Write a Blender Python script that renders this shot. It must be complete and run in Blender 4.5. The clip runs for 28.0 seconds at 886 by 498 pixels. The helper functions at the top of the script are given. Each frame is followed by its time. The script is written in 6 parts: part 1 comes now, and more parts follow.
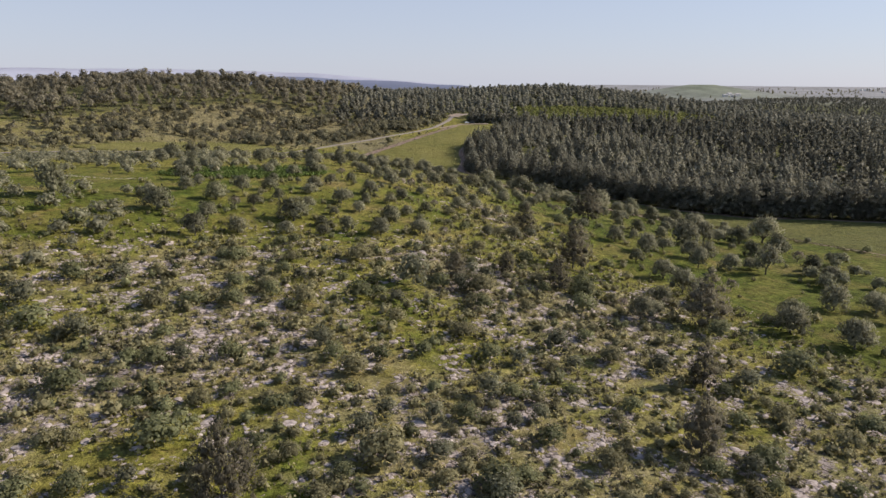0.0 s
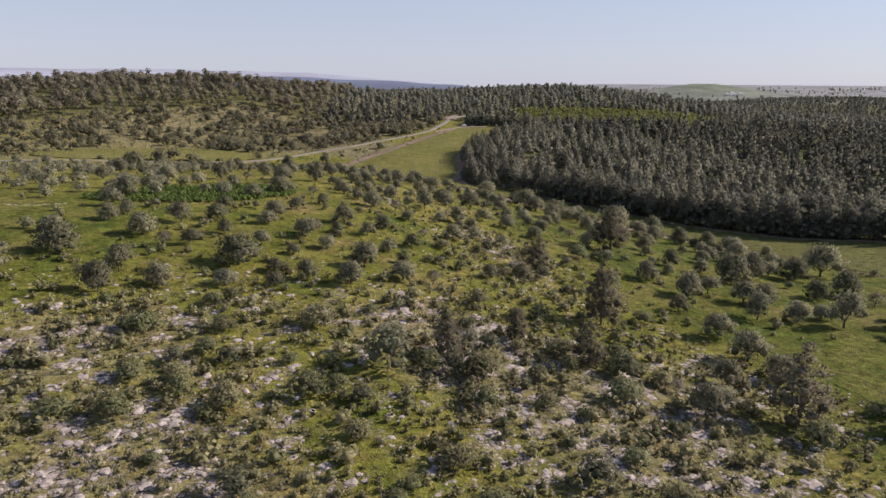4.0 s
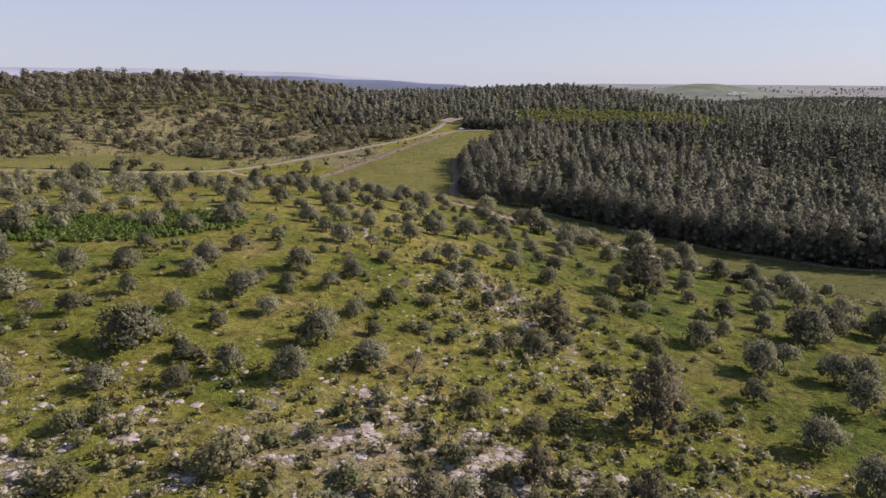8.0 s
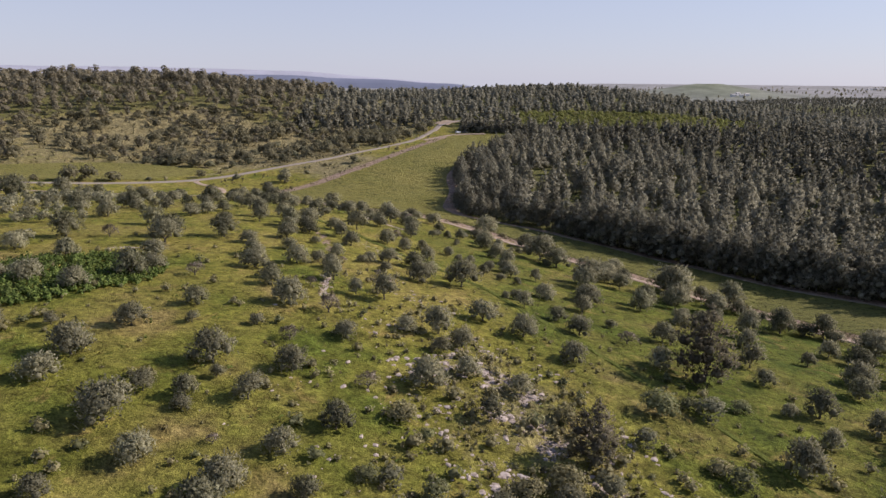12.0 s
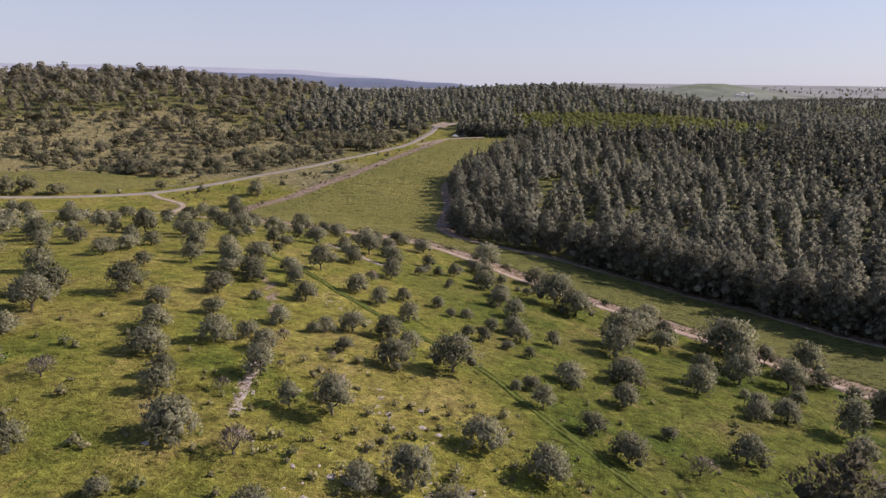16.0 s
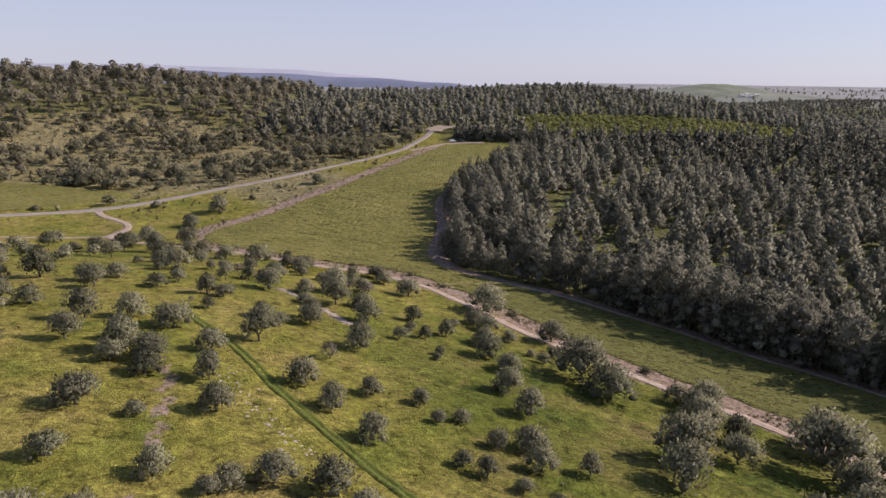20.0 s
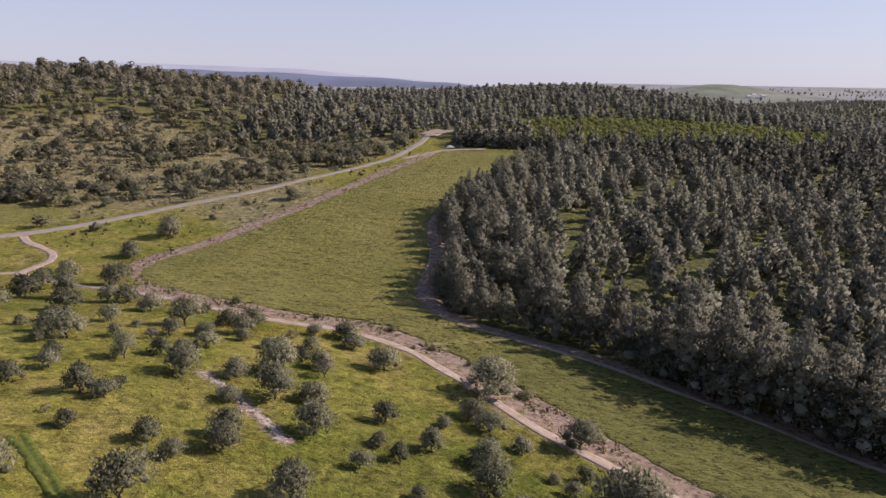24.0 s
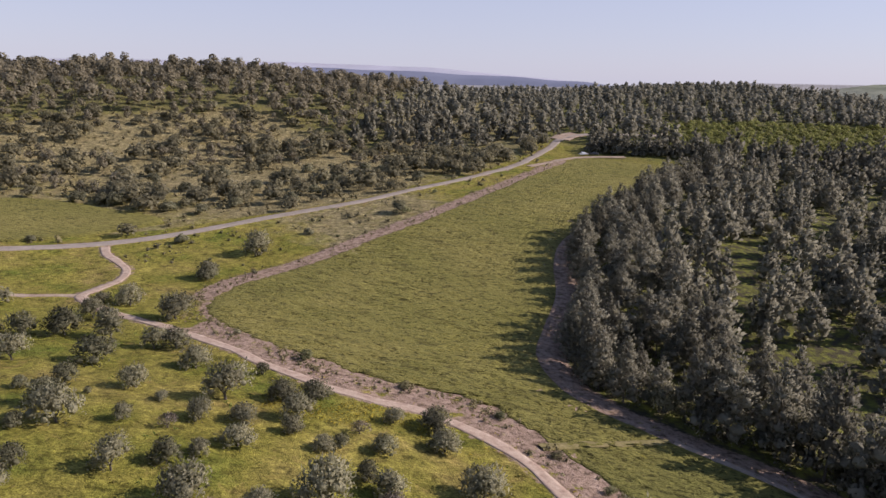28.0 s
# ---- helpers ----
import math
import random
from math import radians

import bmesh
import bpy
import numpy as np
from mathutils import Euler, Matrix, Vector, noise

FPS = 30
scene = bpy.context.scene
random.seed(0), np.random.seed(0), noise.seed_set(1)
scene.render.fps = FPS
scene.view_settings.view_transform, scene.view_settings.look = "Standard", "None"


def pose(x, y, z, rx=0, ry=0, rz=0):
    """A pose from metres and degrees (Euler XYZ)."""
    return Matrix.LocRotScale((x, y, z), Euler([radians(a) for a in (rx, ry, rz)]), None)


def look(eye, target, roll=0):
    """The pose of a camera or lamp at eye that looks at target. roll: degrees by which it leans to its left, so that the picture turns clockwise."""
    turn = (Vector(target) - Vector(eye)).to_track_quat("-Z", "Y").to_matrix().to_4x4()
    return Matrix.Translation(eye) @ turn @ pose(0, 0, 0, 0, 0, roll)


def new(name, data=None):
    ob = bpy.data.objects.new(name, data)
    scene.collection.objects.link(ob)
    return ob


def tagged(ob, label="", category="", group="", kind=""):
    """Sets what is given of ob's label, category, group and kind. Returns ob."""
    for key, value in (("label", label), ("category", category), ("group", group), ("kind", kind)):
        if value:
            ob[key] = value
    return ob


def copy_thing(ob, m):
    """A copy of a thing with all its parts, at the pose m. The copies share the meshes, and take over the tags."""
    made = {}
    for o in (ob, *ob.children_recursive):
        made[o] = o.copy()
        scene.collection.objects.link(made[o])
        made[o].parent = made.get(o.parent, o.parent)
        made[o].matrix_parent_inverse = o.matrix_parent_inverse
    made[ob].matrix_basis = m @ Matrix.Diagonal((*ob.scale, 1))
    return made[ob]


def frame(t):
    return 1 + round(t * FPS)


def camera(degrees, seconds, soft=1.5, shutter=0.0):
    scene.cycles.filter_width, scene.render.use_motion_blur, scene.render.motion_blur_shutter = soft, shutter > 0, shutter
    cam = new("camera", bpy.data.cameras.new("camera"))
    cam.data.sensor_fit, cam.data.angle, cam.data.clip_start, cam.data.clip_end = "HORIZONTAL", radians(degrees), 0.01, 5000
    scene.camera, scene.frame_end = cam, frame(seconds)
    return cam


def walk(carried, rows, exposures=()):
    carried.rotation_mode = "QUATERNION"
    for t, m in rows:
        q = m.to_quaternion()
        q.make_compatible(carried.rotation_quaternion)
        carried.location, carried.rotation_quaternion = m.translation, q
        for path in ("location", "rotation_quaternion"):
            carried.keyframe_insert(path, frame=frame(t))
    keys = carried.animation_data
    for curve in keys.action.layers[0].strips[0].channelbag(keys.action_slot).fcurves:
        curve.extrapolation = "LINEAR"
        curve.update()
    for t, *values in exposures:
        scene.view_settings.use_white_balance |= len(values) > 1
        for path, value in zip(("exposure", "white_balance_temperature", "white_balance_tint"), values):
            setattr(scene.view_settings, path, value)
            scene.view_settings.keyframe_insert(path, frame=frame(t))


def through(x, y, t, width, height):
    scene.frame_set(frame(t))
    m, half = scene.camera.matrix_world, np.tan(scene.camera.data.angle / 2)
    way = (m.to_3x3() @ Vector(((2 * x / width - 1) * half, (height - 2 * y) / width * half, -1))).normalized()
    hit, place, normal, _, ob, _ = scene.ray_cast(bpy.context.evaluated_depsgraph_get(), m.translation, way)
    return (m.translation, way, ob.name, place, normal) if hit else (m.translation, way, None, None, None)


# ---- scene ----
cam = camera(66.5, 28.0)
METRES, EYE, TILT, LEAN, TURN = 280.0, 46.0, -13.8, -0.5, 0.0
ROWS = [
    (0.0, 0.0, 0.0, 0.0, 0.0, 0.0, 0.0),
    (0.5, 0.0007, 0.0164, 0.0042, -0.02, 0.01, 0.01),
    (1.0, 0.0014, 0.0329, 0.0084, -0.04, -0.0, 0.03),
    (1.5, 0.0021, 0.0496, 0.0127, -0.05, 0.0, 0.04),
    (2.0, 0.0027, 0.0666, 0.0171, -0.07, 0.0, 0.07),
    (2.5, 0.0034, 0.0838, 0.0214, -0.1, -0.01, 0.08),
    (3.0, 0.0042, 0.1011, 0.0259, -0.11, -0.02, 0.1),
    (3.5, 0.0051, 0.1184, 0.0305, -0.13, -0.03, 0.13),
    (5.5, 0.0085, 0.1879, 0.0487, -0.22, -0.04, 0.19),
    (6.0, 0.0095, 0.2054, 0.0532, -0.24, -0.04, 0.19),
    (6.5, 0.0103, 0.2219, 0.0574, -0.26, -0.05, 0.2),
    (7.0, 0.0112, 0.2396, 0.0619, -0.28, -0.05, 0.19),
    (7.5, 0.0123, 0.2572, 0.0665, -0.29, -0.06, 0.19),
    (8.0, 0.0131, 0.2748, 0.0712, -0.33, -0.07, 0.18),
    (8.5, 0.0141, 0.2927, 0.0757, -0.35, -0.08, 0.16),
    (9.0, 0.0151, 0.3104, 0.0803, -0.37, -0.09, 0.14),
    (9.5, 0.0161, 0.3282, 0.0848, -0.39, -0.09, 0.13),
    (10.0, 0.0171, 0.346, 0.0893, -0.42, -0.11, 0.11),
    (10.5, 0.0182, 0.3638, 0.0938, -0.43, -0.11, 0.1),
    (11.0, 0.0193, 0.3815, 0.0983, -0.45, -0.12, 0.1),
    (11.5, 0.0203, 0.3995, 0.1026, -0.47, -0.12, 0.07),
    (12.0, 0.0213, 0.4174, 0.1068, -0.48, -0.13, 0.05),
    (12.5, 0.0223, 0.4352, 0.111, -0.49, -0.14, 0.05),
    (14.5, 0.0263, 0.5058, 0.1279, -0.56, -0.16, -0.03),
    (15.0, 0.0276, 0.5234, 0.1325, -0.56, -0.18, -0.04),
    (15.5, 0.0288, 0.5412, 0.1369, -0.57, -0.19, -0.04),
    (16.0, 0.0299, 0.559, 0.1412, -0.59, -0.19, -0.04),
    (16.5, 0.0308, 0.5766, 0.1455, -0.6, -0.18, -0.05),
    (17.0, 0.0318, 0.5944, 0.1495, -0.61, -0.18, -0.07),
    (17.5, 0.0328, 0.6119, 0.1538, -0.63, -0.19, -0.09),
    (18.0, 0.0339, 0.6297, 0.1579, -0.63, -0.19, -0.06),
    (18.5, 0.0349, 0.6472, 0.1621, -0.66, -0.19, -0.09),
    (19.0, 0.0357, 0.6652, 0.166, -0.68, -0.18, -0.1),
    (19.5, 0.0369, 0.6828, 0.17, -0.68, -0.18, -0.1),
    (20.0, 0.0379, 0.7002, 0.1743, -0.69, -0.19, -0.12),
    (20.5, 0.0392, 0.7178, 0.1786, -0.69, -0.2, -0.15),
    (21.0, 0.0403, 0.7358, 0.1828, -0.71, -0.18, -0.16),
    (21.5, 0.0417, 0.7537, 0.1873, -0.7, -0.19, -0.17),
    (23.5, 0.046, 0.8216, 0.2045, -0.76, -0.23, -0.26),
    (24.0, 0.0469, 0.839, 0.2085, -0.64, -0.22, -0.29),
    (24.5, 0.0476, 0.8559, 0.2126, 0.68, -0.25, -0.67),
    (25.0, 0.0478, 0.8727, 0.2166, 2.28, -0.28, -1.09),
    (25.5, 0.0477, 0.8889, 0.2206, 3.82, -0.34, -1.49),
    (26.0, 0.047, 0.9052, 0.2243, 5.27, -0.39, -1.86),
    (26.5, 0.046, 0.9213, 0.2279, 6.5, -0.45, -2.15),
    (27.0, 0.0447, 0.9372, 0.2315, 7.68, -0.51, -2.48),
    (27.5, 0.0428, 0.9535, 0.2349, 8.86, -0.56, -2.79),
    (28.0, 0.0411, 0.9695, 0.2382, 9.73, -0.61, -2.99),
]
walk(cam, [(t, pose(0, 0, EYE, TILT, LEAN, TURN) @ pose(METRES * x, METRES * y, METRES * z, 90 + pitch, roll, yaw)) for t, x, y, z, yaw, pitch, roll in ROWS], exposures=[(0.0, 0.36, 6450, 15), (3.0, 0.35, 6440, 17), (9.0, 0.34, 6430, 20), (18.0, 0.34, 6420, 22), (28.0, 0.36, 6430, 25)])

# ---- light ----
SUN_AZ, SUN_EL = 13.0, 31.5  # degrees from +x towards +y, and above the horizon
sun_dir = Vector((math.cos(radians(SUN_AZ)) * math.cos(radians(SUN_EL)), math.sin(radians(SUN_AZ)) * math.cos(radians(SUN_EL)), math.sin(radians(SUN_EL))))
sun = new("sun", bpy.data.lights.new("sun", "SUN"))
sun.data.energy, sun.data.angle, sun.data.color = 4.6, radians(0.53), (1.0, 0.93, 0.82)
sun.matrix_world = look(sun_dir * 300, (0, 0, 0))
world = bpy.data.worlds.new("sky")
scene.world = world
world.use_nodes = True
wn = world.node_tree.nodes
sky = wn.new("ShaderNodeTexSky")
sky.sky_type, sky.sun_disc = "NISHITA", False
sky.sun_elevation, sky.sun_rotation = radians(SUN_EL), radians(90 - SUN_AZ)
sky.altitude, sky.air_density, sky.dust_density, sky.ozone_density = 300, 1.0, 0.4, 3.0
wn["Background"].inputs["Strength"].default_value = 0.098
haze = wn.new("ShaderNodeMix")  # thin even haze over the clear sky
haze.data_type = "RGBA"
haze.inputs[7].default_value = (4.27, 4.66, 5.55, 1)
up = wn.new("ShaderNodeSeparateXYZ")
world.node_tree.links.new(wn.new("ShaderNodeTexCoord").outputs["Generated"], up.inputs[0])
thick = wn.new("ShaderNodeMapRange")  # thickest at the horizon, gone high up
thick.inputs["From Min"].default_value, thick.inputs["From Max"].default_value = 0.0, 0.8
thick.inputs["To Min"].default_value, thick.inputs["To Max"].default_value = 0.8, 0.0
world.node_tree.links.new(up.outputs["Z"], thick.inputs["Value"])
world.node_tree.links.new(thick.outputs[0], haze.inputs[0])
world.node_tree.links.new(sky.outputs[0], haze.inputs[6])
world.node_tree.links.new(haze.outputs[2], wn["Background"].inputs["Color"])


# ---- materials ----
class Mat:
    """A node material with short calls for its nodes."""

    def __init__(self, name, rough=0.9, spec=0.2):
        self.m = bpy.data.materials.new(name)
        self.m.use_nodes = True
        self.n, self.l = self.m.node_tree.nodes, self.m.node_tree.links
        self.b = self.n["Principled BSDF"]
        self.b.inputs["Roughness"].default_value = rough
        self.b.inputs["Specular IOR Level"].default_value = spec
        self.pos = self.n.new("ShaderNodeNewGeometry").outputs["Position"]

    def noise(self, scale, detail=4.0, rough=0.55, vec=None, distort=0.0):
        t = self.n.new("ShaderNodeTexNoise")
        t.inputs["Scale"].default_value, t.inputs["Detail"].default_value = scale, detail
        t.inputs["Roughness"].default_value, t.inputs["Distortion"].default_value = rough, distort
        self.l.new(vec or self.pos, t.inputs["Vector"])
        return t.outputs[0]

    def scaled(self, sx, sy, sz, turn=0.0):
        t = self.n.new("ShaderNodeMapping")
        t.inputs["Scale"].default_value = (sx, sy, sz)
        t.inputs["Rotation"].default_value = (0, 0, radians(turn))
        self.l.new(self.pos, t.inputs["Vector"])
        return t.outputs[0]

    def ramp(self, fac, *stops):
        t = self.n.new("ShaderNodeValToRGB")
        e = t.color_ramp.elements
        while len(e) < len(stops):
            e.new(0.5)
        for el, (p, c) in zip(e, stops):
            el.position = p
            el.color = (c, c, c, 1) if isinstance(c, (int, float)) else (*c, 1)
        self.l.new(fac, t.inputs[0])
        return t.outputs[0]

    def mix(self, fac, a, b, mode="MIX"):
        t = self.n.new("ShaderNodeMix")
        t.data_type, t.blend_type = "RGBA", mode
        for sock, v in ((t.inputs[0], fac), (t.inputs[6], a), (t.inputs[7], b)):
            if isinstance(v, tuple):
                sock.default_value = (*v, 1)
            elif isinstance(v, (int, float)):
                sock.default_value = v
            else:
                self.l.new(v, sock)
        return t.outputs[2]

    def math(self, op, a, b=0.0):
        t = self.n.new("ShaderNodeMath")
        t.operation, t.use_clamp = op, op in ("MULTIPLY", "ADD", "SUBTRACT")
        for sock, v in zip(t.inputs, (a, b)):
            if isinstance(v, (int, float)):
                sock.default_value = v
            else:
                self.l.new(v, sock)
        return t.outputs[0]

    def attr(self, name):
        t = self.n.new("ShaderNodeAttribute")
        t.attribute_name = name
        return t.outputs["Fac"]

    def done(self, colour, height=None, depth=0.1, strength=0.6):
        if isinstance(colour, tuple):
            self.b.inputs["Base Color"].default_value = (*colour, 1)
        else:
            self.l.new(colour, self.b.inputs["Base Color"])
        if height is not None:
            t = self.n.new("ShaderNodeBump")
            t.inputs["Strength"].default_value, t.inputs["Distance"].default_value = strength, depth
            self.l.new(height, t.inputs["Height"])
            self.l.new(t.outputs[0], self.b.inputs["Normal"])
        return self.m


def leaf_material(name, dark, mid, light, through=0.25, patch=0.12, crisp=1.0):
    """Leaves: each clump, each plant and each stand differ a little; some light passes through."""
    k = Mat(name, 0.75, 0.25)
    g = k.n.new("ShaderNodeNewGeometry").outputs["Random Per Island"]
    o = k.n.new("ShaderNodeObjectInfo").outputs["Random"]
    base = k.ramp(g, (0.0, dark), (0.5, mid), (1.0, light))
    stand = k.ramp(k.noise(patch, 2.0), (0.3, 0.72), (0.7, 1.25))
    c = k.mix(1.0, base, stand, "MULTIPLY")
    c = k.mix(1.0, c, k.ramp(o, (0.0, 0.75), (1.0, 1.25)), "MULTIPLY")
    fine = k.noise(3.2, 3, 0.6)
    c = k.mix(1.0, c, k.ramp(fine, (0.32, 1 - 0.38 * crisp), (0.5, 0.98), (0.68, 1 + 0.4 * crisp)), "MULTIPLY")
    k.done(c, fine, 0.35, 0.7 * crisp)
    tr = k.n.new("ShaderNodeBsdfTranslucent")
    k.l.new(c, tr.inputs["Color"])
    mx = k.n.new("ShaderNodeMixShader")
    mx.inputs[0].default_value = through
    k.l.new(k.b.outputs[0], mx.inputs[1])
    k.l.new(tr.outputs[0], mx.inputs[2])
    k.l.new(mx.outputs[0], k.n["Material Output"].inputs["Surface"])
    return k.m


def bark_material(name, a, b):
    k = Mat(name, 0.95)
    n = k.noise(6, 5, vec=k.scaled(3, 3, 0.6))
    return k.done(k.ramp(n, (0.3, a), (0.7, b)), n, 0.05)


orchard_leaf = leaf_material("grey_green_leaves", (0.168, 0.163, 0.097), (0.272, 0.26, 0.163), (0.385, 0.363, 0.24), 0.5, crisp=0.6)
dwarf_leaf = leaf_material("brownish_scrub_leaves", (0.14, 0.12, 0.066), (0.2, 0.174, 0.092), (0.265, 0.234, 0.118), 0.3, crisp=0.8)
hill_pine_leaf = leaf_material("hilltop_pine_needles", (0.148, 0.132, 0.09), (0.207, 0.186, 0.126), (0.272, 0.242, 0.164), 0.5, crisp=0.5)
mixed_leaf = leaf_material("olive_grey_leaves", (0.12, 0.12, 0.069), (0.193, 0.189, 0.112), (0.288, 0.276, 0.172), 0.42, crisp=0.6)
oak_leaf = leaf_material("dark_green_leaves", (0.118, 0.126, 0.058), (0.188, 0.194, 0.09), (0.278, 0.272, 0.138), 0.42, crisp=0.6)
hill_leaf = leaf_material("olive_hill_leaves", (0.172, 0.16, 0.094), (0.262, 0.242, 0.146), (0.35, 0.32, 0.198), 0.5, crisp=0.6)
shrub_leaf = leaf_material("olive_brown_leaves", (0.166, 0.152, 0.076), (0.25, 0.228, 0.116), (0.345, 0.31, 0.165), 0.42, crisp=0.6)
pine_leaf = leaf_material("pine_needles", (0.208, 0.2, 0.148), (0.237, 0.228, 0.168), (0.266, 0.256, 0.19), 0.44, 0.17, 0.2)
young_leaf = leaf_material("young_yellow_green_leaves", (0.2, 0.215, 0.06), (0.265, 0.275, 0.082), (0.34, 0.345, 0.115), 0.45)
ditch_leaf = leaf_material("dark_ditch_grass", (0.07, 0.09, 0.018), (0.105, 0.13, 0.026), (0.15, 0.175, 0.042))
weed_leaf = leaf_material("bramble_green_leaves", (0.1, 0.155, 0.03), (0.16, 0.225, 0.046), (0.23, 0.29, 0.072))
bark = bark_material("grey_bark", (0.06, 0.05, 0.04), (0.17, 0.15, 0.12))


def ground_material():
    """Spring grass over brown earth; pale limestone shows through where the ground is rocky, litter lies under the woods."""
    k = Mat("grass_and_limestone_ground", 0.95, 0.1)
    big, mid, fine = k.noise(0.07, 5, 0.6), k.noise(0.45, 6, 0.65, distort=0.7), k.noise(2.6, 5, 0.7)
    grass = k.ramp(big, (0.32, (0.125, 0.148, 0.024)), (0.46, (0.212, 0.196, 0.038)), (0.58, (0.25, 0.215, 0.052)), (0.7, (0.285, 0.22, 0.075)))
    deep = k.ramp(big, (0.32, (0.068, 0.095, 0.014)), (0.47, (0.116, 0.13, 0.021)), (0.6, (0.158, 0.148, 0.034)), (0.7, (0.185, 0.148, 0.055)))
    c = k.mix(k.attr("lush"), grass, deep)
    dry = k.ramp(k.noise(0.5, 5, 0.6), (0.35, (0.185, 0.162, 0.075)), (0.65, (0.315, 0.262, 0.135)))
    c = k.mix(k.ramp(k.math("ADD", k.math("MULTIPLY", k.attr("dry"), 0.7), k.math("MULTIPLY", k.noise(0.22, 6, 0.68), 0.6)), (0.6, 0.0), (0.8, 1.0)), c, dry)
    c = k.mix(1.0, c, k.ramp(mid, (0.34, 0.38), (0.44, 0.82), (0.56, 1.06), (0.7, 1.5)), "MULTIPLY")
    rust = k.ramp(k.noise(0.9, 5, 0.6), (0.35, (0.2, 0.15, 0.04)), (0.65, (0.33, 0.235, 0.09)))
    c = k.mix(k.ramp(k.noise(0.16, 7, 0.72, distort=1.0), (0.56, 0.0), (0.68, 0.7)), c, rust)
    streak = k.noise(1.0, 5, 0.65, vec=k.scaled(0.85, 1.2, 1, 35), distort=0.8)
    c = k.mix(1.0, c, k.ramp(streak, (0.34, 0.6), (0.5, 1.0), (0.68, 1.3)), "MULTIPLY")
    c = k.mix(1.0, c, k.ramp(fine, (0.32, 0.55), (0.66, 1.3)), "MULTIPLY")
    c = k.mix(1.0, c, k.ramp(k.noise(6.5, 3, 0.6), (0.33, 0.74), (0.66, 1.22)), "MULTIPLY")
    stone = k.ramp(k.noise(0.9, 6, 0.7), (0.3, (0.16, 0.128, 0.105)), (0.48, (0.31, 0.254, 0.22)), (0.66, (0.48, 0.41, 0.365)))
    stone = k.mix(1.0, stone, k.ramp(k.noise(1.7, 7, 0.75, distort=0.6), (0.4, 0.35), (0.47, 0.95), (0.7, 1.12)), "MULTIPLY")
    vor = k.n.new("ShaderNodeTexVoronoi")
    vor.feature, vor.inputs["Scale"].default_value = "DISTANCE_TO_EDGE", 0.75
    warp = k.mix(0.25, k.pos, k.n.new("ShaderNodeTexNoise").outputs[1], "ADD")
    k.l.new(warp, vor.inputs["Vector"])
    stone = k.mix(1.0, stone, k.ramp(vor.outputs["Distance"], (0.02, 0.25), (0.09, 1.0)), "MULTIPLY")
    rocky = k.attr("rocky")
    worn = k.math("MULTIPLY", k.math("SUBTRACT", k.noise(0.85, 8, 0.72, distort=0.8), 0.3), 1.9)
    c = k.mix(k.ramp(k.math("MULTIPLY", rocky, worn), (0.275, 0.0), (0.305, 1.0)), c, stone)
    litter = k.ramp(k.noise(0.6, 5, 0.6), (0.4, (0.065, 0.056, 0.038)), (0.5, (0.1, 0.1, 0.034)), (0.62, (0.175, 0.182, 0.04)))
    c = k.mix(k.attr("wood"), c, k.mix(k.attr("dry"), litter, dry))
    # far plain: distance haze is mixed into these pale grey base colours
    hazy_fields = k.ramp(k.noise(0.006, 4, 0.6, vec=k.scaled(1, 2.2, 1, 20)), (0.38, (0.19, 0.188, 0.18)), (0.5, (0.25, 0.245, 0.238)), (0.62, (0.315, 0.308, 0.3)))
    hazy_fields = k.mix(k.attr("knoll"), hazy_fields, k.ramp(k.noise(0.02, 5, 0.6), (0.4, (0.13, 0.15, 0.095)), (0.6, (0.21, 0.228, 0.155))))
    c = k.mix(k.attr("plain"), c, hazy_fields)
    bare = k.math("MULTIPLY", k.attr("bare"), k.math("MULTIPLY", k.math("SUBTRACT", k.noise(0.6, 7, 0.72), 0.2), 2.4))
    earth = k.ramp(k.noise(0.9, 6, 0.65), (0.36, (0.11, 0.078, 0.054)), (0.46, (0.25, 0.178, 0.13)), (0.6, (0.34, 0.25, 0.19)), (0.72, (0.45, 0.345, 0.268)))
    c = k.mix(k.ramp(bare, (0.33, 0.0), (0.46, 1.0)), c, earth)
    h = k.math("ADD", k.math("MULTIPLY", mid, 0.6), k.math("MULTIPLY", fine, 0.4))
    return k.done(c, k.math("ADD", h, k.math("MULTIPLY", k.noise(5.0, 3, 0.6), 0.2)), 0.7, 0.95)


